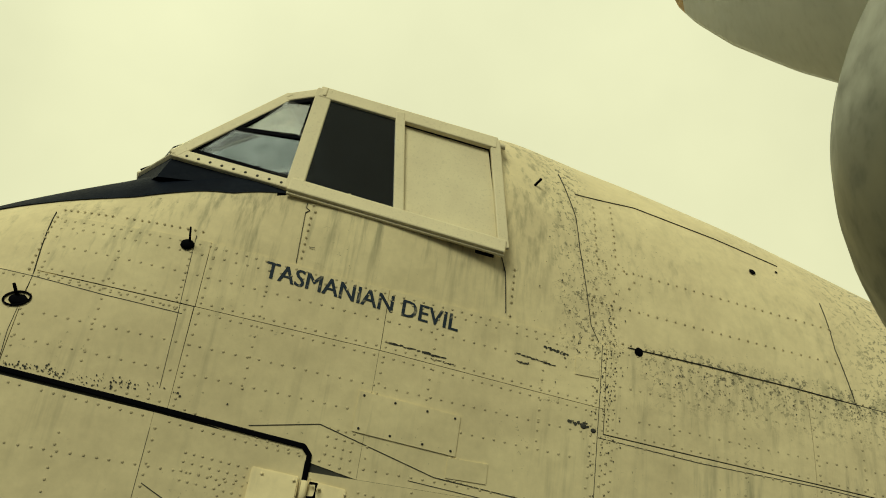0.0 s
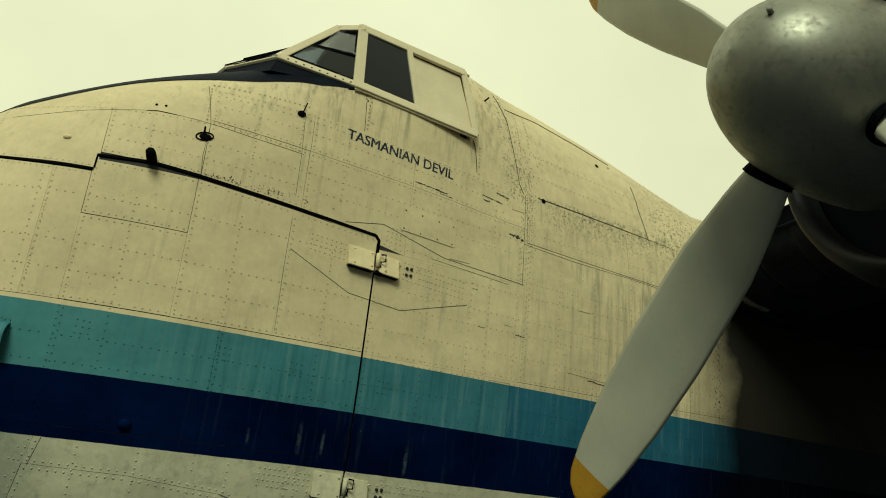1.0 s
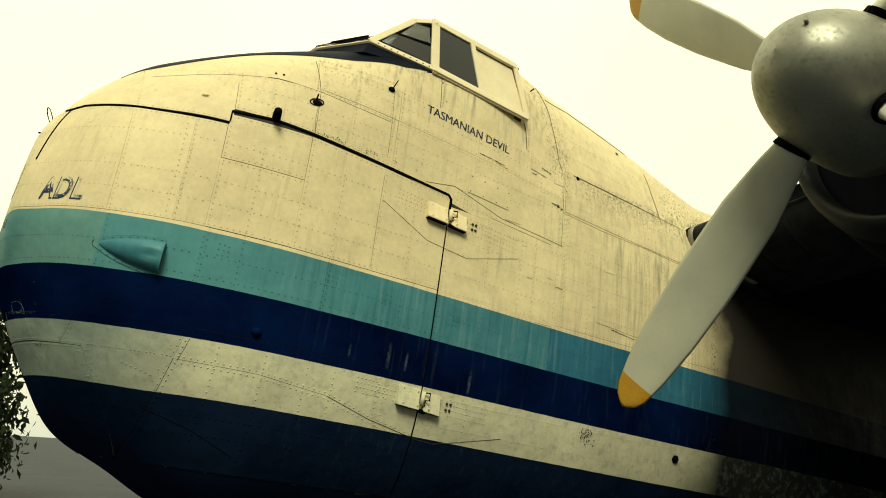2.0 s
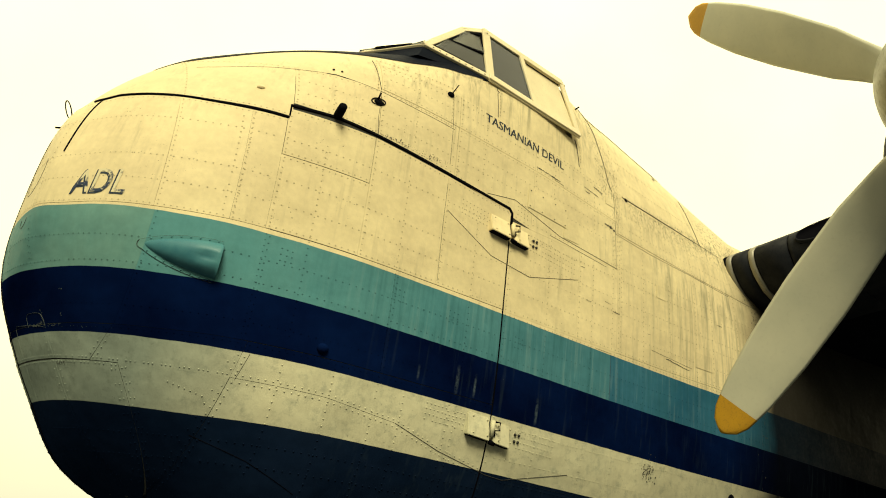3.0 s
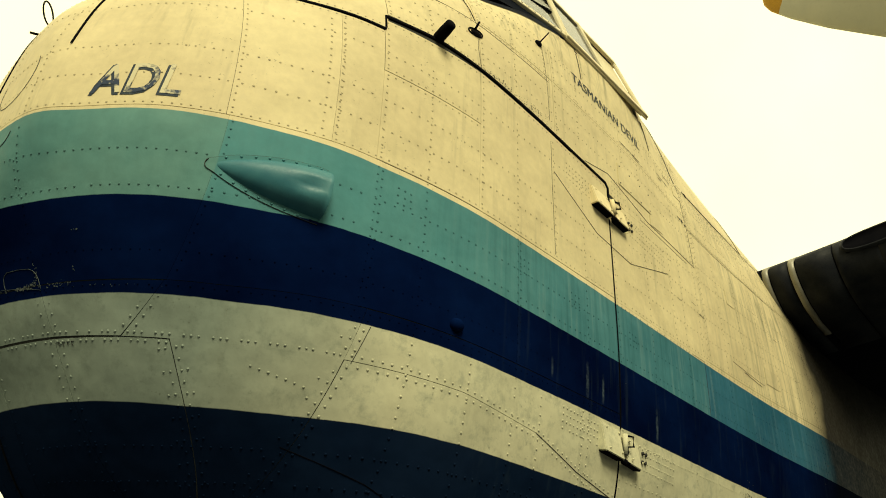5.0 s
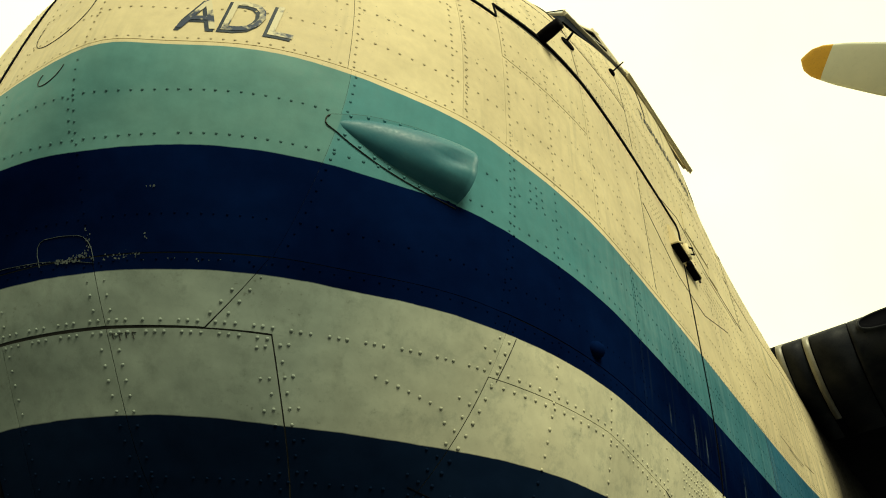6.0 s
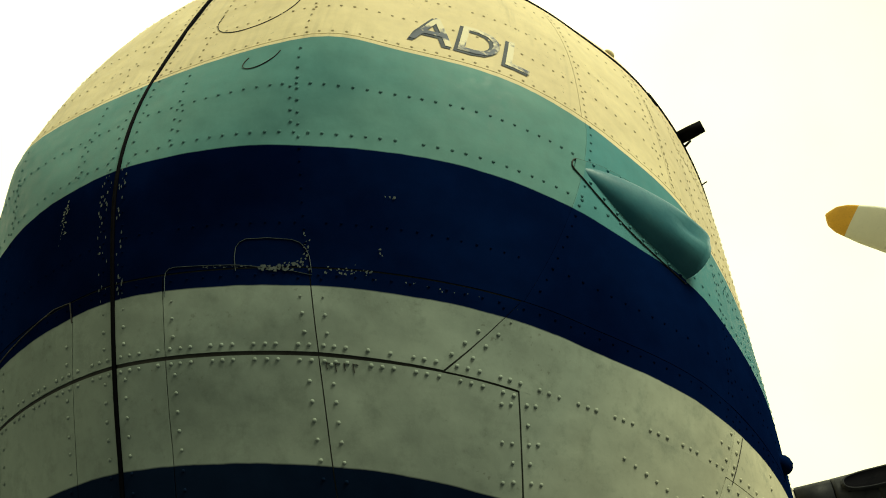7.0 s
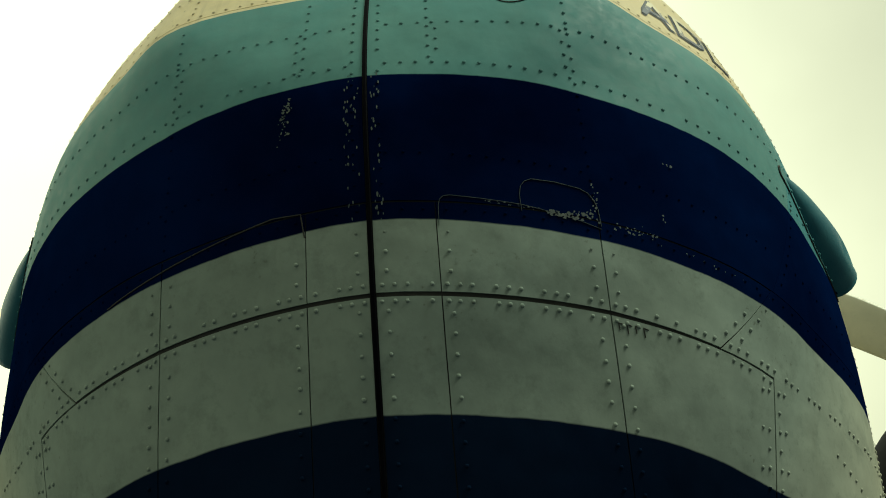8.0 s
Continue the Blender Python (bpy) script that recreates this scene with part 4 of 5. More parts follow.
# clusters about the hinges
for k in range(4):
    row_z(2.62, 3.08, 1.36 - 0.035 * k, 1.32 - 0.035 * k, pitch=0.028)
    row_z(2.02, 2.26, 1.40 - 0.03 * k, 1.38 - 0.03 * k, pitch=0.030)
    row_z(2.66, 3.00, 0.06 - 0.035 * k, 0.05 - 0.035 * k, pitch=0.030)
    row_z(1.95, 2.26, 0.08 - 0.03 * k, 0.07 - 0.03 * k, pitch=0.028)
    row_z(2.48, 2.60, 1.56 - 0.03 * k, 1.55 - 0.03 * k, pitch=0.030)
    row_z(2.93, 3.08, 1.53 - 0.025 * k, 1.51 - 0.025 * k, pitch=0.024)
for cx, cz in ((0.92, 0.62), (1.62, 0.60), (2.02, 0.58), (2.55, 0.56)):
    for k in range(3):
        row_z(cx, cx + 0.10, cz + 0.035 * k, cz + 0.03 * k, pitch=0.030)


def rivet_mesh(low):
    q = np.concatenate([r[0] for r in RIV])
    z = np.concatenate([r[1] for r in RIV])
    size = np.concatenate([r[2] for r in RIV])
    pick = (z < 0.10) == low
    q, z, size = q[pick], z[pick], size[pick]
    size = np.where((z > 0.10) & (z < 0.41), size * 0.72, size)
    p, n = skin(q, z, 0.0036)
    ref = np.where(np.abs(n[:, 2:3]) < 0.9, np.array([[0, 0, 1.0]]), np.array([[1.0, 0, 0]]))
    a = np.cross(n, ref)
    a /= np.linalg.norm(a, axis=1, keepdims=True)
    b = np.cross(n, a)
    k = 6
    ang = np.arange(k) * 2 * np.pi / k
    rings = []
    dome = np.where(z < 0.10, 1.45, 1.0)[:, None, None]
    for r, h in ((1.0, 0.0), (0.82, 0.20), (0.42, 0.32)):
        ring = p[:, None] + size[:, None, None] * (r * (np.cos(ang)[None, :, None] * a[:, None] + np.sin(ang)[None, :, None] * b[:, None]) + h * dome * n[:, None])
        rings.append(ring)
    verts = np.concatenate(rings, 1).reshape(-1, 3)
    faces = []
    for i in range(len(p)):
        o = i * 3 * k
        for r in range(2):
            for j in range(k):
                c, d = o + r * k + j, o + r * k + (j + 1) % k
                faces.append((c, d, d + k, c + k))
        faces.append(tuple(o + 2 * k + j for j in range(k)))
    return verts, faces


# upper heads take the darkened copy, those under the navy stripe the plain paint
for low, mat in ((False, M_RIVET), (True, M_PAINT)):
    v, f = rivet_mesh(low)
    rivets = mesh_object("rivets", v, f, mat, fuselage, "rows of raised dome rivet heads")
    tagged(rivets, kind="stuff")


# ---------------------------------------------------------------- seals and joints
def xz(points, side=-1):
    out = []
    for (xa, za), (xb, zb) in zip(points, points[1:]):
        for u in np.linspace(0, 1, 13)[:-1]:
            out.append((float(at_x(xa + (xb - xa) * u, za + (zb - za) * u, side)), za + (zb - za) * u))
    return out + [(float(at_x(points[-1][0], points[-1][1], side)), points[-1][1])]


strip("door_seal", xz([(2.445, 1.37), (2.445, 1.455), (2.42, 1.482), (1.73, 1.54), (1.10, 1.590), (0.835, 1.578)]), 0.018, 0.009, M_BLACK, fuselage, "thick black rubber door seal")
strip("door_seal", xz([(0.835, 1.585), (0.832, 1.50)]), 0.010, 0.007, M_BLACK, fuselage)
for side in BOTH:
    strip("door_seal", [(float(at_x(x, z, side)), z) for x, z in ((0.832, 1.490), (0.53, 1.498), (0.28, 1.515), (0.09, 1.528), (0.02, 1.538))] + [(side * edge_q(("y", 0.51), 1.532), 1.532), (side * edge_q(("y", 0.40), 1.54), 1.54)], 0.014, 0.008, M_BLACK, fuselage, "black rubber door seal")
    strip("drip_strip", [(side * edge_q(("y", 0.49), 1.525), 1.525), (side * edge_q(("y", 0.50), 1.38), 1.38), (side * edge_q(("y", 0.535), 1.11), 1.11)], 0.008, 0.009, M_BLACK, fuselage, "thin black sealing strip")
strip("nose_seal", [(0.0, -0.62), (0.0, 0.2), (0.0, 0.8), (0.0, 1.3), (0.0, 1.56)], 0.009, 0.007, M_BLACK, fuselage, "worn black rubber seal down the nose split")
strip("hinge_joint", xz([(2.44, 1.25), (2.44, 0.10)]), 0.008, 0.0065, M_BLACK, fuselage)
strip("hinge_joint", xz([(2.44, -0.05), (2.44, -0.60)]), 0.009, 0.0065, M_BLACK, fuselage)
# shallow edges of the doubler plates
for pts_ in ([(1.92, 1.28), (2.30, 1.10), (2.64, 1.06), (3.09, 1.185)], [(2.22, 1.52), (2.46, 1.565), (2.89, 1.45), (3.50, 1.405)],
             [(1.78, -0.075), (2.10, -0.165), (2.48, -0.235), (2.62, -0.245), (3.15, -0.13)]):
    strip("doubler_edge", xz(pts_), 0.0030, 0.0050, M_GAP, fuselage, thick=0.006)


def cover(name, x0, x1, z0, z1, mat, lift=0.007, label="", drop=0.0):
    """A small plate screwed on the skin."""
    return skin_panel(name, ("x", x0), ("x", x1), (z0, z0 - drop), (z1, z1 - drop), -1, mat, fuselage, lift, (0.0, 0.0), 0.05, label)


cover("access_cover", 2.575, 2.955, 1.560, 1.705, M_PAINT, label="screwed access cover", drop=0.028)
cover("repair_plate", 2.93, 3.08, 1.455, 1.525, M_PAINT, 0.006)
cover("repair_plate", 3.38, 3.48, 1.915, 1.985, M_PAINT, 0.006)
cover("repair_plate", 3.95, 4.05, 1.32, 1.42, M_PAINT, 0.006)
cover("repair_plate", 4.40, 4.60, 0.88, 1.00, M_PAINT, 0.006)
for sx, sz in ((2.595, 1.690), (2.71, 1.682), (2.83, 1.673), (2.935, 1.665), (2.595, 1.573), (2.71, 1.565), (2.83, 1.556), (2.935, 1.549)):
    p, n = skin(at_x(sx, sz), sz, 0.006)
    v, f = tube_mesh([p, p + 0.003 * n], 0.0045, 8)
    mesh_object("screw", v, f, M_GAP, fuselage)


# ---------------------------------------------------------------- hinges
def wedge(name, x0, x1, z0, z1, thin, thick, mat, parent, drop=0.0):
    """A plate on the skin, thin at its upper edge and standing off at its lower one."""
    verts = []
    for z, t in ((z0, thick), (z1, thin)):
        for x, d in ((x0, 0.0), (x1, -drop)):
            p, n = skin(at_x(x, z + d), z + d)
            verts += [p - 0.004 * n, p + (t + 0.004) * n]
    bm = bmesh.new()
    vs = [bm.verts.new(v) for v in verts]
    for f in ((0, 2, 6, 4), (1, 5, 7, 3), (0, 1, 3, 2), (4, 6, 7, 5), (0, 4, 5, 1), (2, 3, 7, 6)):
        bm.faces.new([vs[i] for i in f])
    bmesh.ops.recalc_face_normals(bm, faces=bm.faces)
    bmesh.ops.bevel(bm, geom=bm.edges[:], offset=0.004, segments=2, affect="EDGES")
    return part(name, bm, mat, parent, smooth=False)


def hinge(zb, zt, label):
    h = new("door_hinge")
    h.parent = aircraft
    h["label"] = label
    wedge("leaf", 2.262, 2.426, zb, zt, 0.005, 0.042, M_PAINT, h, 0.010)
    # black wedges paint in the shade under both leaves
    wedge("shade_wedge", 2.266, 2.422, zb - 0.006, zb + 0.020, 0.030, 0.040, M_BLACK, h, 0.010)
    wedge("shade_wedge", 2.462, 2.588, zb - 0.018, zb + 0.008, 0.026, 0.036, M_BLACK, h, 0.012)
    wedge("leaf", 2.458, 2.593, zb - 0.012, zt - 0.016, 0.005, 0.038, M_PAINT, h, 0.012)
    zm = (zb + zt) / 2
    p0, n0 = skin(at_x(2.448, zt - 0.02), zt - 0.02, 0.024)
    p1, _ = skin(at_x(2.448, zb + 0.02), zb + 0.02, 0.032)
    tube("knuckle", [p0, p1], 0.013, M_PAINT, h)
    q0, _ = skin(at_x(2.466, zt - 0.025), zt - 0.025, 0.026)
    q1, _ = skin(at_x(2.466, zb + 0.025), zb + 0.025, 0.036)
    out_ = Vector(n0) * 0.018
    tube("latch_bar", [Vector(q0), Vector(q0) + out_ + Vector((0.022, 0, 0)), Vector(q0).lerp(Vector(q1), 0.55) + out_ + Vector((0.022, 0, 0)), Vector(q0).lerp(Vector(q1), 0.6), Vector(q1)], 0.0055, M_BLACK, h, "black latch loop")
    r0, _ = skin(at_x(2.440, zb - 0.012), zb - 0.012, 0.028)
    r1, _ = skin(at_x(2.478, zb - 0.016), zb - 0.016, 0.028)
    tube("pin", [r0, r1], 0.015, M_BLACK, h)
    for bx, bz in ((2.30, zt - 0.02), (2.30, zb + 0.02), (2.41, zt - 0.025), (2.41, zb + 0.02), (2.50, zt - 0.04), (2.59, zt - 0.045), (2.59, zb + 0.01), (2.50, zb + 0.01)):
        t = 0.005 + (0.042 - 0.005) * (zt - bz) / (zt - zb)
        p, n = skin(at_x(bx, bz), bz, t + 0.002)
        v, f = tube_mesh([p, p + 0.005 * n], 0.0055, 8)
        mesh_object("bolt", v, f, M_PAINT, h)
    for bx in (2.65, 2.68):
        for bz in (zm - 0.02, zm + 0.02):
            p, n = skin(at_x(bx, bz - 0.02), bz - 0.02, 0.003)
            v, f = tube_mesh([p, p + 0.008 * n], 0.009, 8)
            mesh_object("bolt", v, f, M_GAP, h)
    return h


hinge(1.262, 1.390, "cream bolted door hinge with black latch")
hinge(-0.038, 0.095, "cream bolted door hinge with black latch")


# ---------------------------------------------------------------- air scoops on the nose
def scoop(side):
    s = new("air_scoop")
    s.parent = aircraft
    rows, cols = 22, 15
    verts, faces = [], []

    def outline(u):
        x = 0.296 + 0.352 * u
        mid = 0.568 - 0.038 * u
        half = 0.092 * (1 - (1 - u) ** 1.75) ** 0.78 + 0.001
        deep = 0.076 * (1 - (1 - u) ** 1.6) ** 0.90
        return x, mid, half, deep

    for shrink in (0.0, 0.008):
        for i in range(rows):
            x, mid, half, deep = outline(i / (rows - 1))
            for k in range(cols):
                a = math.pi * (k / (cols - 1) - 0.5)
                z = mid + max(half - shrink, 0.0005) * math.sin(a)
                p, n = skin(at_x(x, z, side), z, 0.003)
                lift = max(deep - shrink, 0.0) * math.cos(a) ** 1.0 if abs(math.cos(a)) > 1e-6 else 0.0
                dent = 0.020 * math.exp(-((x - 0.585) / 0.05) ** 2 - ((z - 0.530) / 0.016) ** 2)
                out = np.array((-0.25, side * 1.0, -0.05))
                verts.append(p + (lift - dent) * out / np.linalg.norm(out))
    o = rows * cols
    for i in range(rows - 1):
        for k in range(cols - 1):
            a = i * cols + k
            f = (a, a + 1, a + cols + 1, a + cols)
            faces.append(f if side > 0 else f[::-1])
            g = (o + a, o + a + cols, o + a + cols + 1, o + a + 1)
            faces.append(g if side > 0 else g[::-1])
    for k in range(cols - 1):
        a = (rows - 1) * cols + k
        faces.append((a, a + 1, o + a + 1, o + a))
    mesh_object("scoop_shell", verts, faces, M_SCOOP, s, "dented blue metal air scoop")
    # flange
    fv, ff = [], []
    n = 26
    edge = []
    for i in range(n):
        u = i / (n - 1)
        x, mid, half, deep = outline(u)
        edge.append((x, mid, half))
    loop = [(x - 0.004, mid + half + 0.017) for x, mid, half in edge] + [(x - 0.004, mid - half - 0.019) for x, mid, half in edge[::-1]]
    loop[0] = (0.278, 0.585)
    loop[-1] = (0.278, 0.551)
    for x, z in loop:
        p, nn = skin(at_x(x, z, side), z, 0.0065)
        fv.append(p)
    for x, z in loop:
        p, nn = skin(at_x(x, z, side), z, 0.001)
        fv.append(p)
    m = len(loop)
    for i in range(n - 1):
        f = (i, i + 1, m - 2 - i, m - 1 - i)
        ff.append(f if side > 0 else f[::-1])
    for i in range(m):
        ff.append((i, (i + 1) % m, m + (i + 1) % m, m + i))
    mesh_object("flange", fv, ff, M_PAINT, s, smooth=False)
    for i in range(2, n - 1, 3):
        for sg in (1, -1):
            x, mid, half = edge[i]
            z = mid + sg * (half + 0.012)
            p, nn = skin(at_x(x, z, side), z, 0.006)
            v, f = tube_mesh([p, p + 0.0035 * nn], [0.0055, 0.0035], 8)
            mesh_object("rivet", v, f, M_PAINT, s)
    rim = loop[:len(loop) // 2][::-1] + [(0.2725, 0.579), (0.2705, 0.569), (0.2725, 0.558)] + loop[len(loop) // 2:][::-1]
    strip_line = [(float(at_x(x, z, side)), z) for x, z in rim]
    strip("flange_joint", strip_line, 0.0032, 0.0062, M_GAP, s, thick=0.004, step=0.008)
    return s


for side in BOTH:
    scoop(side)


# ---------------------------------------------------------------- cockpit
def P(x, y, z):
    return Vector((x, y, z))


def mirror(p):
    return Vector((p.x, -p.y, p.z))


cockpit = new("cockpit_canopy")
cockpit.parent = aircraft
cockpit["label"] = "cream framed flight deck glazing"
S_A = P(2.180, -1.250, 2.440)      # front foot of the side window
S_T = P(2.200, -1.095, 2.945)     # head of the post
S_E = P(3.030, -1.272, 2.352)      # aft foot
S_H = P(2.950, -1.115, 2.872)     # aft head
W_F = P(1.687, -1.140, 2.520)     # lower corner of the windscreen
W_T = P(2.050, -1.020, 2.925)     # upper corner of the windscreen
F_2 = P(1.440, -0.680, 2.570)       # foot of the windscreen post
H_2 = P(2.095, -0.720, 2.992)      # head of the windscreen post
C_B = P(1.280, 0.0, 2.590)         # centre post foot
C_T = P(2.110, 0.0, 3.015)         # centre post head


def bar(name, a, b, width, depth, out, mat, parent, bevel=0.006):
    """A frame member from a to b, its broad face turned to out."""
    d = (b - a)
    length = d.length
    x = d.normalized()
    z = (out - out.dot(x) * x).normalized()
    y = z.cross(x)
    m = Matrix((x, y, z)).transposed().to_4x4()
    m.translation = (a + b) / 2
    bm = box_bm((length + width * 0.6, width, depth), (0, 0, 0), bevel)
    bmesh.ops.transform(bm, matrix=m, verts=bm.verts)
    return part(name, bm, mat, parent)


def pane(name, corners, thick, mat, parent, label=""):
    c = [Vector(p) for p in corners]
    n = (c[2] - c[0]).cross(c[3] - c[1]).normalized()
    mid = sum(c, Vector()) / len(c)
    c = [p - n * (p - mid).dot(n) for p in c]
    verts = [p + n * thick / 2 for p in c] + [p - n * thick / 2 for p in c]
    k = len(c)
    faces = [tuple(range(k)), tuple(range(2 * k - 1, k - 1, -1))] + [(i, (i + 1) % k, k + (i + 1) % k, k + i) for i in range(k)]
    ob = mesh_object(name, verts, faces, mat, parent, label, smooth=False)
    ob.visible_shadow = mat not in (M_GLASS, M_SIDE_GLASS, M_QUARTER, M_DUSTY)
    return ob


def mixv(a, b, t):
    return a + (b - a) * t


def canopy_side(mir):
    g = mirror if mir else (lambda p: p)
    side_out = P(0, 1 if mir else -1, 0.4)
    # frame members
    bar("post", g(S_A), g(S_T), 0.070, 0.024, side_out, M_FRAME, cockpit)
    bar("sill", g(S_A + P(0, -0.012, 0)), g(mixv(S_A, S_E, 0.985) + P(0, -0.012, 0)), 0.066, 0.022, side_out, M_FRAME, cockpit)
    bar("rain_gutter", g(S_A + P(-0.02, -0.016, -0.036)), g(mixv(S_A, S_E, 1.0) + P(0.0, -0.016, -0.036)), 0.010, 0.012, side_out, M_FRAME, cockpit, 0.003)
    bar("head_rail", g(S_T), g(S_H), 0.070, 0.024, side_out, M_FRAME, cockpit)
    bar("aft_post", g(S_H + P(0.012, 0, 0)), g(mixv(S_H, S_E, 0.985) + P(0.0, -0.004, 0)), 0.046, 0.020, side_out, M_FRAME, cockpit)
    m_b, m_t = mixv(S_A, S_E, 0.494), mixv(S_T, S_H, 0.447)
    bar("mullion", g(m_b), g(m_t), 0.042, 0.034, side_out, M_FRAME, cockpit)
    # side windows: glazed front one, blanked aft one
    # starboard pane is opaque lining, added to keep light out of the cabin
    pane("window_pane", [g(mixv(S_A, m_b, 0.07)), g(mixv(S_A, m_b, 0.98)), g(mixv(S_T, m_t, 0.98)), g(mixv(S_T, m_t, 0.06))], 0.006, M_CABIN if mir else M_SIDE_GLASS, cockpit, "dark side window, the starboard one blocked opaque")
    inn = P(0, 0.012 * (-1 if mir else 1), 0)
    pane("blanking_panel", [g(mixv(m_b, S_E, 0.04)) + inn, g(mixv(m_b, S_E, 0.97)) + inn, g(mixv(m_t, S_H, 0.97) - P(0, 0, 0.035)) + inn, g(mixv(m_t, S_H, 0.04) - P(0, 0, 0.035)) + inn], 0.012, M_FRAME, cockpit, "cream blanked-off aft window")
    bar("slot", g(mixv(m_t, S_H, 0.04) - P(0, 0, 0.028)) + inn, g(mixv(m_t, S_H, 0.96) - P(0, 0, 0.028)) + inn, 0.024, 0.016, side_out, M_BLACK, cockpit, 0.002)
    # three-cornered quarter window
    q_out = ((g(W_T) - g(W_F)).cross(g(S_A) - g(W_F))).normalized()
    if q_out.y * (1 if mir else -1) < 0:
        q_out = -q_out
    bar("quarter_rail", g(W_F), g(S_A), 0.050, 0.026, q_out, M_FRAME, cockpit)
    bar("screen_post", g(W_F), g(W_T), 0.055, 0.028, q_out, M_FRAME, cockpit)
    bar("quarter_head", g(W_T), g(S_T), 0.055, 0.028, q_out, M_FRAME, cockpit)
    cen = (W_F + W_T + S_T + S_A) / 4
    quad = [mixv(W_F, cen, 0.15), mixv(S_A, cen, 0.13), mixv(S_T, cen, 0.13), mixv(W_T, cen, 0.12)]
    # dark fixed glass below, a framed opening light above
    lw, ls = mixv(quad[0], quad[3], 0.40), mixv(quad[1], quad[2], 0.46)
    pane("quarter_pane", [g(p) for p in (quad[0], quad[1], ls, lw)], 0.006, M_QUARTER, cockpit, "dusty quarter window, tinted dark for the cabin behind")
    mid = (lw + ls + quad[2] + quad[3]) / 4
    inner = [mixv(p, mid, 0.10) for p in (lw, ls, quad[2], quad[3])]
    pane("opening_pane", [g(p) for p in inner], 0.006, M_DUSTY, cockpit, "dusty pale opening light")
    for a, b in zip(quad, quad[1:] + quad[:1]):
        bar("quarter_gasket", g(a), g(b), 0.022, 0.012, q_out, M_BLACK, cockpit, 0.002)
    for a, b in zip(inner, inner[1:] + inner[:1]):
        bar("opening_frame", g(a), g(b), 0.026, 0.014, q_out, M_BLACK, cockpit, 0.004)
    for k in range(9):
        p = mixv(W_F, S_A, 0.10 + 0.1 * k) + q_out * 0.014 - P(0, 0, 0.008)
        v, fc = tube_mesh([g(p), g(p) + q_out * 0.004], 0.006, 8)
        mesh_object("bolt", v, fc, M_GAP, cockpit)
    # narrow pane between the quarter window and the windscreen
    n_out = ((g(H_2) - g(F_2)).cross(g(W_F) - g(F_2))).normalized()
    if n_out.y * (1 if mir else -1) < 0:
        n_out = -n_out
    bar("screen_foot", g(W_F), g(F_2), 0.040, 0.024, n_out, M_FRAME, cockpit)
    bar("screen_head", g(W_T), g(H_2), 0.050, 0.028, n_out, M_FRAME, cockpit)
    bar("screen_post", g(F_2), g(H_2), 0.040, 0.028, n_out, M_FRAME, cockpit)
    bar("screen_gasket", g(mixv(F_2, W_F, 0.16)), g(mixv(H_2, W_T, 0.22)), 0.020, 0.030, n_out, M_BLACK, cockpit, 0.002)
    pane("windscreen_pane", [g(W_F), g(F_2), g(H_2), g(W_T)], 0.006, M_GLASS, cockpit, "clear windscreen side pane")
    # windscreen half
    w_out = ((C_T - C_B).cross(g(F_2) - C_B)).normalized()
    if w_out.x > 0:
        w_out = -w_out
    bar("screen_foot", g(F_2), C_B, 0.045, 0.026, w_out, M_FRAME, cockpit)
    bar("screen_head", g(H_2), C_T, 0.050, 0.028, w_out, M_FRAME, cockpit)
    pane("windscreen_pane", [C_B, g(F_2), g(H_2), C_T], 0.008, M_GLASS, cockpit, "clear windscreen pane")
    # wiper
    base = mixv(g(F_2), C_B, 0.03) + w_out * 0.022
    tip = mixv(mixv(g(F_2), C_B, 0.03), mixv(g(H_2), C_T, 0.03), 0.52) + w_out * 0.022
    tube("wiper_arm", [base, mixv(base, tip, 0.5) + w_out * 0.006, tip], [0.010, 0.008, 0.006], M_BLACK, cockpit, "black wiper")
    bar("wiper_blade", mixv(base, tip, 0.35) + w_out * 0.010, tip + (tip - base) * 0.12 + w_out * 0.010, 0.034, 0.018, w_out, M_BLACK, cockpit, 0.002)


for mir in (False, True):
    canopy_side(mir)


def screen_apron():
    """Dark skirt that closes the deck to the foot of the glazing."""
    line = [S_A, mixv(S_A, W_F, 0.5), W_F, F_2] + [mixv(F_2, C_B, k / 4) for k in range(1, 5)]
    line = line + [mirror(p) for p in line[-2::-1]]
    verts, faces = [], []
    for i, p in enumerate(line):
        end = i in (0, len(line) - 1)
        x, y = p.x - (0.0 if end else 0.05), p.y
        low = max(min(float(hull_z(x, abs(y))), p.z) - 0.01, p.z - (0.02 if end else 0.11))
        verts += [p + P(-0.004, 0, 0.0), (x, y, low), p + P(0.03, 0, -0.10)]
    for i in range(len(line) - 1):
        a = 3 * i
        faces += [(a, a + 3, a + 4, a + 1), (a + 1, a + 4, a + 5, a + 2), (a + 2, a + 5, a + 3, a)]
    return mesh_object("screen_apron", verts, faces, M_GLARE, cockpit, "blue-black skirt under the windscreen", smooth=False)


screen_apron()
bar("centre_post", C_B, C_T, 0.05, 0.03, P(-1, 0, 1), M_FRAME, cockpit)


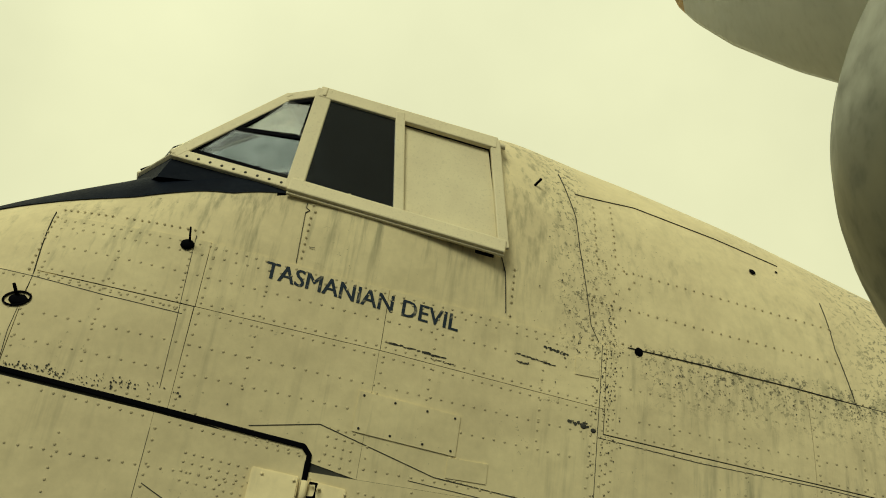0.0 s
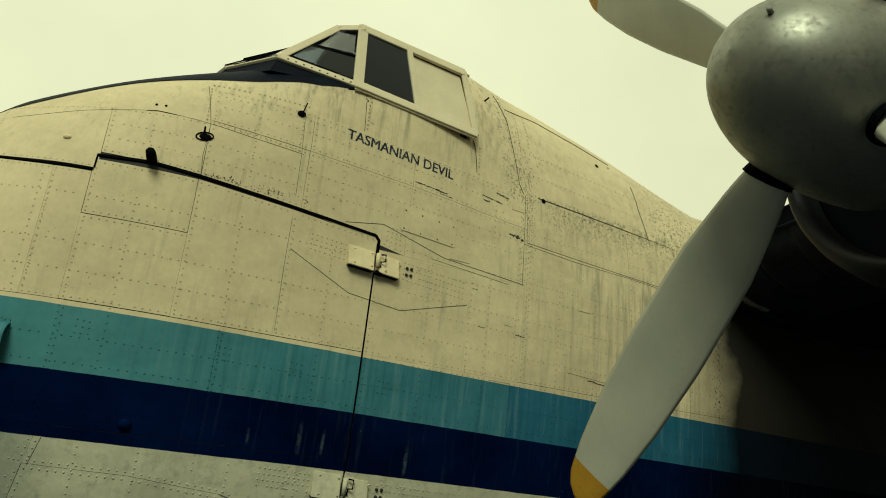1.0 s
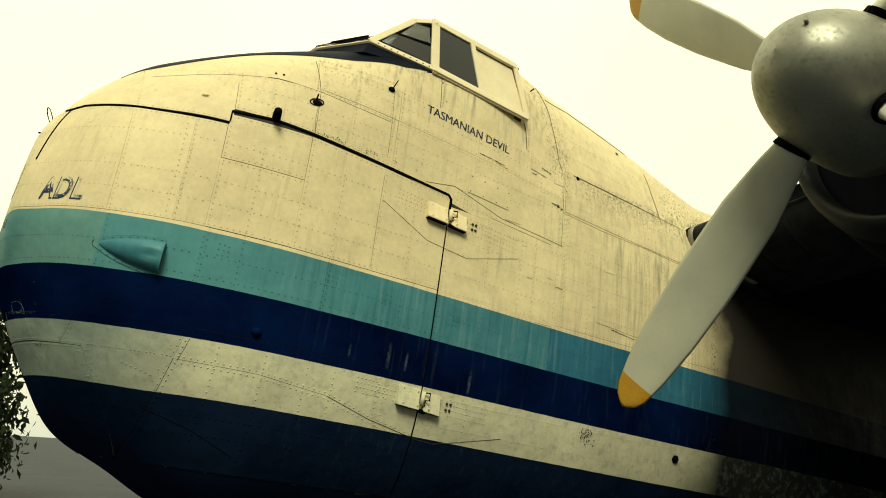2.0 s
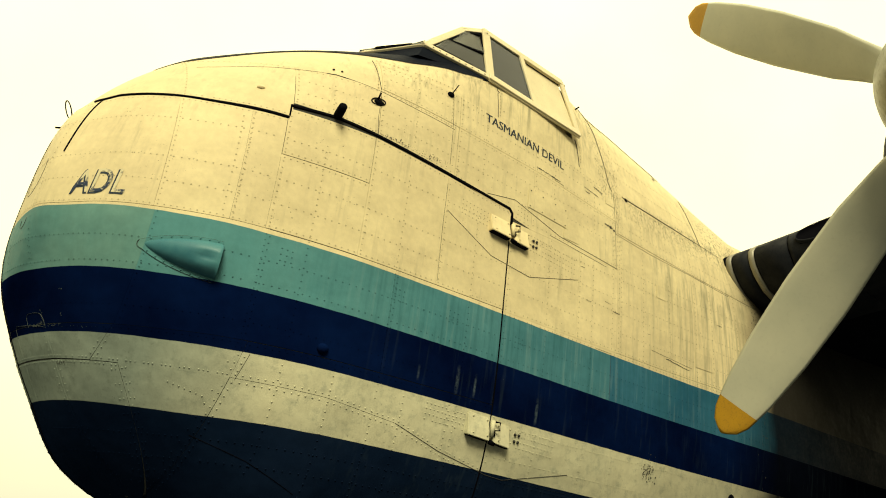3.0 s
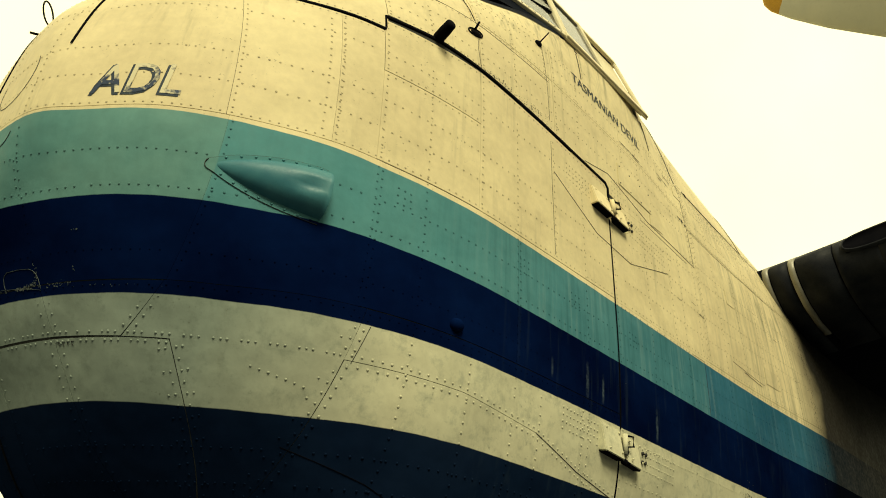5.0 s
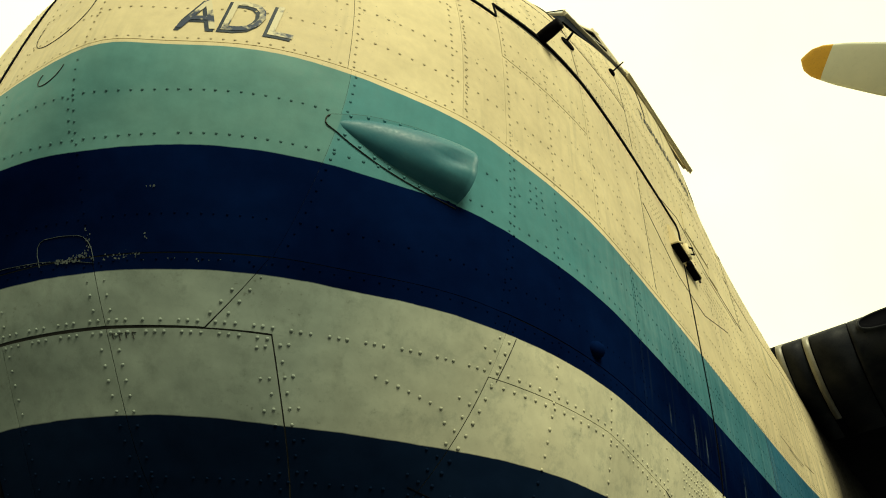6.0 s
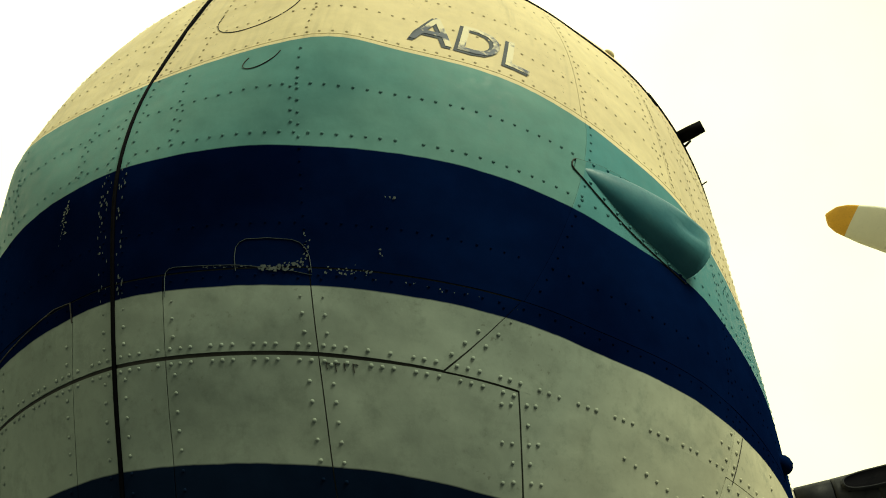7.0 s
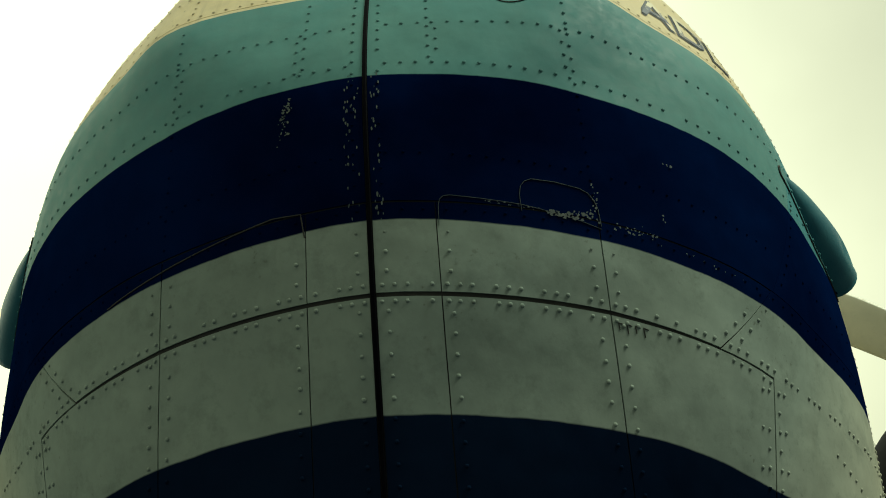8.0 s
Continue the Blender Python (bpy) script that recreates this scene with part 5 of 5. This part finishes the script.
def canopy_roof():
    """Curved skin over the flight deck, running aft into the body."""
    xs_ = np.linspace(0, 1, 12)
    cols = 21
    verts, faces = [], []
    for lay_, dz in enumerate((0.0, -0.02)):
        for u in xs_:
            e = mixv(W_T, S_T, u / 0.18) if u < 0.18 else mixv(S_T, S_H + P(0.06, 0, -0.012), (u - 0.18) / 0.82)
            c = mixv(C_T, P(3.06, 0, 3.13), u)
            for k in range(cols):
                v = -1 + 2 * k / (cols - 1)
                h = 1 - abs(v) ** 2.6
                x = e.x + (c.x - e.x) * (1 - abs(v) ** 1.5)
                verts.append((x, abs(e.y) * v, e.z + (c.z - e.z) * h + dz + 0.012))
    n = 12 * cols
    for i in range(11):
        for k in range(cols - 1):
            a = i * cols + k
            faces.append((a, a + cols, a + cols + 1, a + 1))
            faces.append((n + a, n + a + 1, n + a + cols + 1, n + a + cols))
    for k in range(cols - 1):
        faces.append((k, k + 1, n + k + 1, n + k))
        a = 11 * cols + k
        faces.append((a, n + a, n + a + 1, a + 1))
    for i in range(11):
        a = i * cols
        faces.append((a, n + a, n + a + cols, a + cols))
        a += cols - 1
        faces.append((a, a + cols, n + a + cols, n + a))
    return mesh_object("roof_skin", verts, faces, M_FRAME, cockpit, "cream roof over the flight deck")


canopy_roof()
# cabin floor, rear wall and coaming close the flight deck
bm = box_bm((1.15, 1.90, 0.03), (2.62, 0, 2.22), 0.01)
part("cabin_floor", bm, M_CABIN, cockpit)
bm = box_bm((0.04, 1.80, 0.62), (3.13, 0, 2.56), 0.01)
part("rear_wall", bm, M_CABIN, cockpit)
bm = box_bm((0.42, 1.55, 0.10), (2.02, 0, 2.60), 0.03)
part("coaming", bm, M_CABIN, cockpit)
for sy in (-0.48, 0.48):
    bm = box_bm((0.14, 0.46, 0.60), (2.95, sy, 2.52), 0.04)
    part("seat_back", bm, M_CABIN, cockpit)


# anti-glare paint on the nose deck, a thin coat over the skin
def deck_coat():
    xs_ = np.linspace(0.18, 2.16, 60)
    edge = np.interp(xs_, [0.18, 0.36, 0.69, 1.03, 1.23, 1.38, 1.58, 1.765, 1.95, 2.16], [0.45, 0.66, 0.81, 0.96, 1.05, 1.10, 1.16, 1.20, 1.235, 1.25])
    cols = 41
    verts, faces = [], []
    for x, e in zip(xs_, edge):
        v = np.linspace(-1, 1, cols)
        y = e * np.sin(v * math.pi / 2)
        z = hull_z(np.full(cols, x), np.abs(y))
        for a, b in zip(y, z):
            verts.append((x, a * 1.0015, b + 0.0055))
    for i in range(len(xs_) - 1):
        for k in range(cols - 1):
            a = i * cols + k
            if xs_[i] > 1.66 and verts[a][2] > sill_z(xs_[i]) + 0.01:
                continue
            faces.append((a, a + cols, a + cols + 1, a + 1))
    return mesh_object("antiglare_panel", verts, faces, M_GLARE, fuselage, "matt blue-black anti-glare deck")


deck_coat()


# ---------------------------------------------------------------- lettering
def lettering(name, text, size, q_start, z_start, side, mat, parent, offset=0.0, slope=0.0, shear=0.0, lift=0.0045, stretch=1.0, spacing=1.0, dx=0.0, dz=0.0, label=""):
    """Painted letters wrapped on the skin from a start point, running aft."""
    cu = bpy.data.curves.new(name, "FONT")
    cu.body, cu.size, cu.shear, cu.space_character, cu.resolution_u, cu.offset = text, size, shear, spacing, 3, offset
    tmp = bpy.data.objects.new(name, cu)
    scene.collection.objects.link(tmp)
    dg = bpy.context.evaluated_depsgraph_get()
    me = bpy.data.meshes.new_from_object(tmp.evaluated_get(dg))
    bpy.data.objects.remove(tmp)
    bm = bmesh.new()
    bm.from_mesh(me)
    bmesh.ops.triangulate(bm, faces=bm.faces[:])
    bmesh.ops.subdivide_edges(bm, edges=[e for e in bm.edges if e.calc_length() > 0.03], cuts=2)
    qs = np.linspace(q_start, q_start + 1.2, 400)
    zc = z_start + size * 0.35
    pp = surf(side * qs, np.full(400, zc))
    arc = np.r_[0, np.cumsum(np.linalg.norm(np.diff(pp, axis=0), axis=1))]
    for v in bm.verts:
        u, w = v.co.x * stretch + dx, v.co.y + dz
        z = z_start + w + slope * u
        q = float(np.interp(u, arc, qs))
        if abs(z - zc) > 0:
            st = float(nose_x(zc)) + q * q
            q = math.sqrt(max(st - float(nose_x(z)), 0.0)) if q > 0.75 else q
        p, n = skin(side * q, z, lift)
        v.co = Vector(p)
    bpy.data.meshes.remove(me)
    return part(name, bm, mat, parent, label)


q_t = math.sqrt(2.150 - float(nose_x(2.085)))
for shift, height in ((0.0, 0.0045), (0.0035, 0.0049)):
    lettering("painted_name", "TASMANIAN DEVIL", 0.092, q_t, 2.052, -1, M_FADED, fuselage, 0.0, slope=-0.089, stretch=0.952, spacing=1.0, lift=height, dx=shift, label="faded dark painted name in capitals")
q_a = edge_q(("y", 0.676), 0.84)
lettering("painted_letters", "ADL", 0.205, q_a, 0.829, -1, M_INK, fuselage, 0.0040, slope=-0.01, shear=0.12, stretch=0.86, spacing=1.02, dx=-0.005, dz=-0.004, label="dark shadowed letters with worn pale faces")
lettering("letter_face", "ADL", 0.205, q_a, 0.829, -1, M_WORN, fuselage, 0.0005, slope=-0.01, shear=0.12, stretch=0.86, spacing=1.02, lift=0.0058, dx=0.003, dz=0.003, label="worn pale letter faces")


# ---------------------------------------------------------------- small fittings
def blob(name, x, z, size, mat, lift=0.004, flat=0.4, stretch=1.0, label="", side=-1):
    p, n = skin(at_x(x, z, side), z, lift)
    bm = bmesh.new()
    bmesh.ops.create_icosphere(bm, subdivisions=2, radius=size)
    n = Vector(n)
    turn = n.to_track_quat("Z", "Y").to_matrix().to_4x4()
    for v in bm.verts:
        v.co = Vector((v.co.x * stretch, v.co.y, v.co.z * flat))
    bmesh.ops.transform(bm, matrix=Matrix.Translation(Vector(p)) @ turn, verts=bm.verts)
    return part(name, bm, mat, fuselage, label, smooth=True)


def peg(name, x, z, way, length, radius, mat, label="", side=-1, start=0.0):
    p, n = skin(at_x(x, z, side), z, start)
    d = (Vector(n) + Vector(way)).normalized()
    return tube(name, [Vector(p), Vector(p) + d * length * 0.5, Vector(p) + d * length], [radius, radius, radius * 0.9], mat, fuselage, label, 12)


# black probe over the seal
peg("probe", 1.10, 1.605, (0.0, 0, -0.05), 0.105, 0.028, M_BLACK, "stubby black tube probe")
# oval fitting with a handle
p, n = skin(at_x(1.34, 1.815), 1.815, 0.006)
along = Vector(n).cross(P(0, 0, 1)).normalized()
across = Vector(n).cross(along).normalized()
ov = [Vector(p) + along * (0.046 * math.cos(a)) + across * (0.026 * math.sin(a) + 0.008 * math.cos(a)) for a in np.linspace(0, 2 * math.pi, 29)]
tube("oval_ring", ov, 0.004, M_BLACK, fuselage, "black oval fitting", 6)
peg("handle", 1.335, 1.825, (0, 0, 0.6), 0.055, 0.006, M_BLACK)
blob("fitting", 1.345, 1.812, 0.022, M_BLACK, stretch=1.6)
blob("fitting", 1.854, 2.121, 0.022, M_BLACK, 0.006, 0.6, 1.2, "black fitting with a short pin")
peg("pin", 1.859, 2.126, (0.15, 0, 0.45), 0.085, 0.004, M_BLACK)
blob("bump_fairing", 1.257, 0.211, 0.029, M_PAINT, 0.004, 1.0, 1.15, "small navy bump fairing")
blob("drain_hole", 3.646, 2.055, 0.019, M_BLACK, 0.005, 0.15, 1.0, "black drain hole")
blob("drain_hole", 4.262, 2.585, 0.017, M_BLACK, 0.005, 0.15, 1.0, "black drain hole")
blob("drain_hole", 4.415, 2.630, 0.008, M_BLACK, 0.004, 0.15)
blob("drain_hole", 4.86, -0.03, 0.035, M_BLACK, 0.005, 0.4)
blob("small_fin", 0.665, 1.668, 0.014, M_PAINT, 0.004, 1.0, 1.8)
for sx in (1.06, 1.11):
    blob("screw_hole", sx, 1.975, 0.008, M_BLACK, 0.003, 0.4)
for ox, oz, sz_ in ((3.43, 1.722, 0.010), (3.47, 1.712, 0.009)):
    blob("chip", ox, oz, sz_, M_GAP, 0.004, 0.2, 1.3)


def grime(name, x, z, wx, wz, count, size, mat, side=-1, down=False):
    """A patch of dark specks lying on the skin."""
    verts, faces = [], []
    for _ in range(count):
        zx, zz_ = x + random.gauss(0, wx), z + random.gauss(0, wz)
        q = float(at_x(zx, zz_, side))
        r = size * random.uniform(0.35, 1.2)
        p, n = skin(q, zz_, 0.0052)
        t_ = Vector(n).to_track_quat("Z", "Y").to_matrix()
        k = 5
        o = len(verts)
        rr = [r * random.uniform(0.5, 1.3) for _ in range(k)]
        for j in range(k):
            a = 2 * math.pi * j / k
            verts.append(Vector(p) + t_ @ Vector((rr[j] * math.cos(a), rr[j] * math.sin(a) * (2.2 if down else 1), 0)))
        faces.append(tuple(range(o, o + k)))
    ob = mesh_object(name, verts, faces, mat, fuselage)
    tagged(ob, kind="stuff")
    return ob


grime("dirt", 3.915, 0.018, 0.035, 0.045, 90, 0.006, M_GAP)
grime("dirt", 3.52, 1.90, 0.030, 0.22, 170, 0.0036, M_GAP)
grime("dirt", 3.40, 2.20, 0.09, 0.16, 130, 0.0034, M_GAP)
grime("dirt", 4.30, 1.98, 0.42, 0.028, 240, 0.0030, M_GAP)
grime("dirt", 5.18, 1.98, 0.06, 0.14, 260, 0.0065, M_GAP)
grime("dirt", 1.62, 1.585, 0.22, 0.010, 160, 0.0036, M_GAP)
grime("dirt", 5.22, 1.2, 0.04, 0.40, 160, 0.004, M_GAP, down=True)

# chipped paint on the nose: flakes of bare metal
def chips_at(y, z, wy, wz, count, size, side=-1):
    """Flakes of bare metal about a point given by its distance from the centre line."""
    verts, faces = [], []
    for _ in range(count):
        zz_ = z + random.gauss(0, wz)
        q = side * edge_q(("y", abs(y + random.gauss(0, wy))), zz_)
        r = size * random.uniform(0.3, 1.0)
        p, n = skin(q, zz_, 0.0052)
        t_ = Vector(n).to_track_quat("Z", "Y").to_matrix()
        o, k = len(verts), 7
        for j in range(k):
            a = 2 * math.pi * j / k
            s = r * random.uniform(0.35, 1.5)
            verts.append(Vector(p) + t_ @ Vector((s * math.cos(a), s * math.sin(a), 0)))
        faces.append(tuple(range(o, o + k)))
    ob = mesh_object("chipped_paint", verts, faces, M_CHIP, fuselage)
    tagged(ob, kind="stuff")


for args in ((0.385, 0.163, 0.020, 0.003, 46, 0.0042), (0.44, 0.170, 0.020, 0.004, 26, 0.0035), (0.30, 0.170, 0.05, 0.002, 24, 0.0022), (0.54, 0.160, 0.028, 0.006, 26, 0.0032),
             (0.625, 0.327, 0.010, 0.002, 5, 0.003), (0.60, 0.205, 0.004, 0.006, 5, 0.003), (0.455, 0.205, 0.004, 0.014, 14, 0.0028), (0.68, 0.150, 0.05, 0.003, 10, 0.0022)):
    chips_at(*args)
for args in ((0.165, 0.395, 0.004, 0.010, 22, 0.0034, 1), (0.175, 0.36, 0.006, 0.022, 30, 0.0034, 1)):
    chips_at(*args)


def seam_chips():
    verts, faces = [], []
    for _ in range(70):
        side = random.choice((-1, 1))
        z = random.uniform(0.13, 0.44)
        q = side * edge_q(("y", random.uniform(0.012, 0.045) if side > 0 else random.uniform(0.012, 0.03)), z)
        p, n = skin(q, z, 0.0056)
        t_ = Vector(n).to_track_quat("Z", "Y").to_matrix()
        o = len(verts)
        r = random.uniform(0.0012, 0.0032)
        for j in range(5):
            a = 2 * math.pi * j / 5
            verts.append(Vector(p) + t_ @ Vector((r * 0.7 * math.cos(a), r * random.uniform(1.0, 2.4) * math.sin(a), 0)))
        faces.append(tuple(range(o, o + 5)))
    ob = mesh_object("chipped_paint", verts, faces, M_CHIP, fuselage)
    tagged(ob, kind="stuff")


seam_chips()


# round covers and the outlined hatch on the nose door
def skin_loop(name, points, width, mat, label=""):
    return strip(name, points, width, 0.0046, mat, fuselage, label, thick=0.005, step=0.015)


def circle_on_skin(q0, z0, r, n=37, start=0.0, end=2 * math.pi):
    out = []
    p0, n0 = skin(q0, z0)
    h = 0.01
    dq = np.linalg.norm(surf(q0 + h, z0) - surf(q0 - h, z0)) / (2 * h)
    dzl = np.linalg.norm(surf(q0, z0 + h) - surf(q0, z0 - h)) / (2 * h)
    for a in np.linspace(start, end, n):
        out.append((q0 + r * math.cos(a) / dq, z0 + r * math.sin(a) / dzl))
    return out


skin_loop("lamp_cover_rim", circle_on_skin(-edge_q(("y", 0.28), 1.03), 1.03, 0.135, start=2.6, end=6.4), 0.0022, M_GAP, "thin round joint of a lamp cover")
skin_loop("plug_rim", circle_on_skin(-edge_q(("y", 0.354), 0.711), 0.711, 0.045, start=2.9, end=6.5), 0.0022, M_GAP)
skin_loop("hatch_rim", [(-edge_q(("y", y), z), z) for y, z in ((0.30, 0.160), (0.299, 0.190), (0.303, 0.208), (0.312, 0.219), (0.326, 0.225), (0.375, 0.226), (0.425, 0.222), (0.441, 0.216), (0.452, 0.204), (0.458, 0.188), (0.460, 0.155))], 0.0011, M_CHIP, "worn edge of a small hatch")
skin_loop("hatch_rim", [(-edge_q(("y", y), z), z) for y, z in ((0.135, 0.12), (0.136, 0.158), (0.139, 0.169), (0.147, 0.176), (0.16, 0.178), (0.30, 0.172), (0.40, 0.161), (0.46, 0.150))], 0.0011, M_CHIP)
skin_loop("hatch_rim", [(edge_q(("y", y), z), z) for y, z in ((0.132, 0.12), (0.14, 0.165), (0.20, 0.17), (0.40, 0.15), (0.60, 0.13))], 0.003, M_GAP)

# an illegible pencilled mark under the nose
for k in range(4):
    yy = 0.468 + 0.017 * k
    skin_loop("scrawl", [(-edge_q(("y", yy), -0.012), -0.012), (-edge_q(("y", yy + 0.001), -0.025 - 0.004 * (k % 2)), -0.025 - 0.004 * (k % 2))], 0.0018, M_GAP)
    skin_loop("scrawl", [(-edge_q(("y", yy), -0.013), -0.013), (-edge_q(("y", yy + 0.010), -0.014), -0.014)], 0.0018, M_GAP)

# wire loop on the nose
lp = [P(-0.150, 0, 1.565) + P(-0.055 * (1 - math.cos(a)) / 2 * 1.0 - 0.012 * math.sin(a), 0.020 * math.sin(a), 0.115 * (1 - math.cos(a)) / 2) for a in np.linspace(0, 2 * math.pi, 25)]
tube("aerial_loop", lp, 0.004, M_BLACK, fuselage, "black wire aerial loop", 6)
tube("aerial_pin", [P(-0.145, 0, 1.50), P(-0.215, 0, 1.475)], 0.006, M_BLACK, fuselage)
# roof-side aerial pin
tube("aerial_pin", [P(3.15, -1.04, 2.71), P(3.19, -1.10, 2.76)], 0.006, M_BLACK, fuselage)
bm = bmesh.new()
bmesh.ops.create_icosphere(bm, subdivisions=2, radius=0.018)
bmesh.ops.translate(bm, vec=(3.15, -1.05, 2.71), verts=bm.verts)
part("aerial_base", bm, M_BLACK, fuselage)

# ---------------------------------------------------------------- trees beyond the nose
def tree(x, y, height, seed):
    rnd = random.Random(seed)
    t = new("tree")
    t.location = (x, y, 0)
    tagged(t, "dark leafy tree standing beyond the aircraft", "tree", group="trees beyond the aircraft")
    trunk_v, trunk_f = tube_mesh([(0, 0, 0), (0.1, 0.05, height * 0.3), (-0.05, 0.1, height * 0.6), (0.1, 0, height * 0.92)], [0.22, 0.17, 0.11, 0.03], 10)
    o = mesh_object("trunk", trunk_v, trunk_f, M_BARK, t)
    lv, lf = [], []
    limbs_v, limbs_f = [], []
    for i in range(26):
        h = height * rnd.uniform(0.22, 0.95)
        a = rnd.uniform(0, 6.283)
        reach = height * 0.26 * (1.1 - 0.55 * h / height) * rnd.uniform(0.5, 1.15)
        tip = Vector((reach * math.cos(a), reach * math.sin(a), h + reach * rnd.uniform(0.1, 0.5)))
        v, f = tube_mesh([(0, 0, h), tuple(Vector((0, 0, h)).lerp(tip, 0.5) + Vector((0, 0, 0.1))), tuple(tip)], [0.05, 0.03, 0.012], 6)
        k = len(limbs_v)
        limbs_v += v
        limbs_f += [tuple(c + k for c in face) for face in f]
        for _ in range(190):
            u = rnd.uniform(0.35, 1.1)
            c = Vector((0, 0, h)).lerp(tip, u) + Vector((rnd.gauss(0, 0.33), rnd.gauss(0, 0.33), rnd.gauss(0, 0.25)))
            s = rnd.uniform(0.06, 0.14)
            m = Euler((rnd.uniform(0, 6.28), rnd.uniform(0, 6.28), rnd.uniform(0, 6.28))).to_matrix()
            k = len(lv)
            lv += [c + m @ Vector(p) for p in ((-s, 0, 0), (0, -s * 0.45, 0.02), (s, 0, 0), (0, s * 0.45, 0.02))]
            lf.append((k, k + 1, k + 2, k + 3))
    mesh_object("limbs", limbs_v, limbs_f, M_BARK, t)
    mesh_object("crown", lv, lf, M_LEAF, t, smooth=False)
    return t


tree(-0.75, 16.5, 4.7, 3)
tree(-0.25, 15.2, 2.7, 9)
tree(-2.6, 18.5, 4.9, 5)


# ---------------------------------------------------------------- lap joints, scuffs and drips on the skin
def lap(points, width=0.0026, mat=M_GAP):
    strip("lap_joint", xz(points), width, 0.0042, mat, fuselage, thick=0.006)


lap([(3.30, 2.87), (3.368, 2.622), (3.383, 2.46), (3.414, 2.281), (3.439, 2.127), (3.475, 2.062)], 0.0014)
lap([(3.375, 2.764), (3.69, 2.798), (4.115, 2.748), (4.45, 2.68)], 0.0018)
lap([(4.60, 2.50), (4.59, 2.26), (4.638, 1.956)], 0.0011)
lap([(0.352, 1.811), (0.698, 1.874), (1.073, 1.930), (1.353, 1.907)], 0.0018)
lap([(1.353, 1.907), (1.613, 1.881), (1.904, 1.862)], 0.0030)
lap([(1.316, 2.19), (1.359, 1.907), (1.350, 1.70), (1.358, 1.60)], 0.0024)
lap([(1.876, 2.163), (1.891, 1.844), (1.897, 1.594)], 0.0022)
lap([(1.90, 1.46), (1.90, 1.20), (1.91, 0.80)], 0.0018)
lap([(0.905, 0.105), (0.872, -0.030)], 0.0026)
lap([(2.80, 1.425), (3.381, 1.383)], 0.0030)
lap([(3.49, 1.690), (3.908, 1.662), (4.40, 1.650), (4.9, 1.615)], 0.0034)
lap([(3.49, 2.055), (3.487, 1.69), (3.49, 1.40)], 0.0026)
lap([(3.60, 2.066), (3.951, 2.056), (4.333, 2.038), (4.9, 1.998)], 0.0030)
lap([(3.303, 0.745), (3.455, 0.745), (3.455, 0.42)], 0.0018)
lap([(3.89, 0.885), (4.357, 0.854)], 0.0024)
lap([(0.775, -0.31), (1.05, -0.40), (1.32, -0.52)], 0.0028, M_BLACK)
lap([(2.245, 2.38), (2.255, 2.13)], 0.0018)
lap([(3.037, 2.327), (3.059, 2.265), (3.078, 2.10)], 0.0026)


def scuff(x, z, length, height, drop=0.0, mat=M_GAP, count=14):
    """A short broken scrape of dark flecks along the skin."""
    verts, faces = [], []
    for i in range(count):
        u = (i + random.uniform(-0.3, 0.3)) / count
        cx, cz = x + length * (u - 0.5), z - drop * (u - 0.5) + random.uniform(-0.4, 0.4) * height
        w, h = length / count * random.uniform(0.4, 1.3), height * random.uniform(0.25, 0.7)
        p, n = skin(at_x(cx, cz), cz, 0.0046)
        t_ = Vector(n).cross(P(0, 0, 1)).normalized()
        b_ = Vector(n).cross(t_).normalized()
        o = len(verts)
        for j in range(6):
            a = 2 * math.pi * j / 6
            r = random.uniform(0.6, 1.3)
            verts.append(Vector(p) + t_ * (w * r * math.cos(a)) + b_ * (h * r * math.sin(a)))
        faces.append(tuple(range(o, o + 6)))
    ob = mesh_object("scuff", verts, faces, mat, fuselage)
    tagged(ob, kind="stuff")


for args in ((2.76, 1.885, 0.22, 0.006, 0.02), (2.86, 1.862, 0.09, 0.004, 0.01), (3.17, 1.918, 0.05, 0.007, 0.0), (3.30, 1.99, 0.10, 0.010, 0.01), (3.22, 1.94, 0.16, 0.005, 0.02),
             (3.41, 1.73, 0.085, 0.014, 0.006), (3.21, 1.066, 0.05, 0.003, 0.004), (3.41, 1.11, 0.06, 0.003, 0.006), (3.50, 1.06, 0.07, 0.005, 0.006), (3.86, 0.998, 0.03, 0.003, 0.0),
             (4.19, 0.845, 0.26, 0.006, 0.03), (3.138, 1.30, 0.04, 0.003, 0.0), (2.30, 2.20, 0.02, 0.004, 0.0), (4.72, 1.30, 0.06, 0.005, 0.0), (4.95, 1.05, 0.05, 0.004, 0.0)):
    scuff(*args)
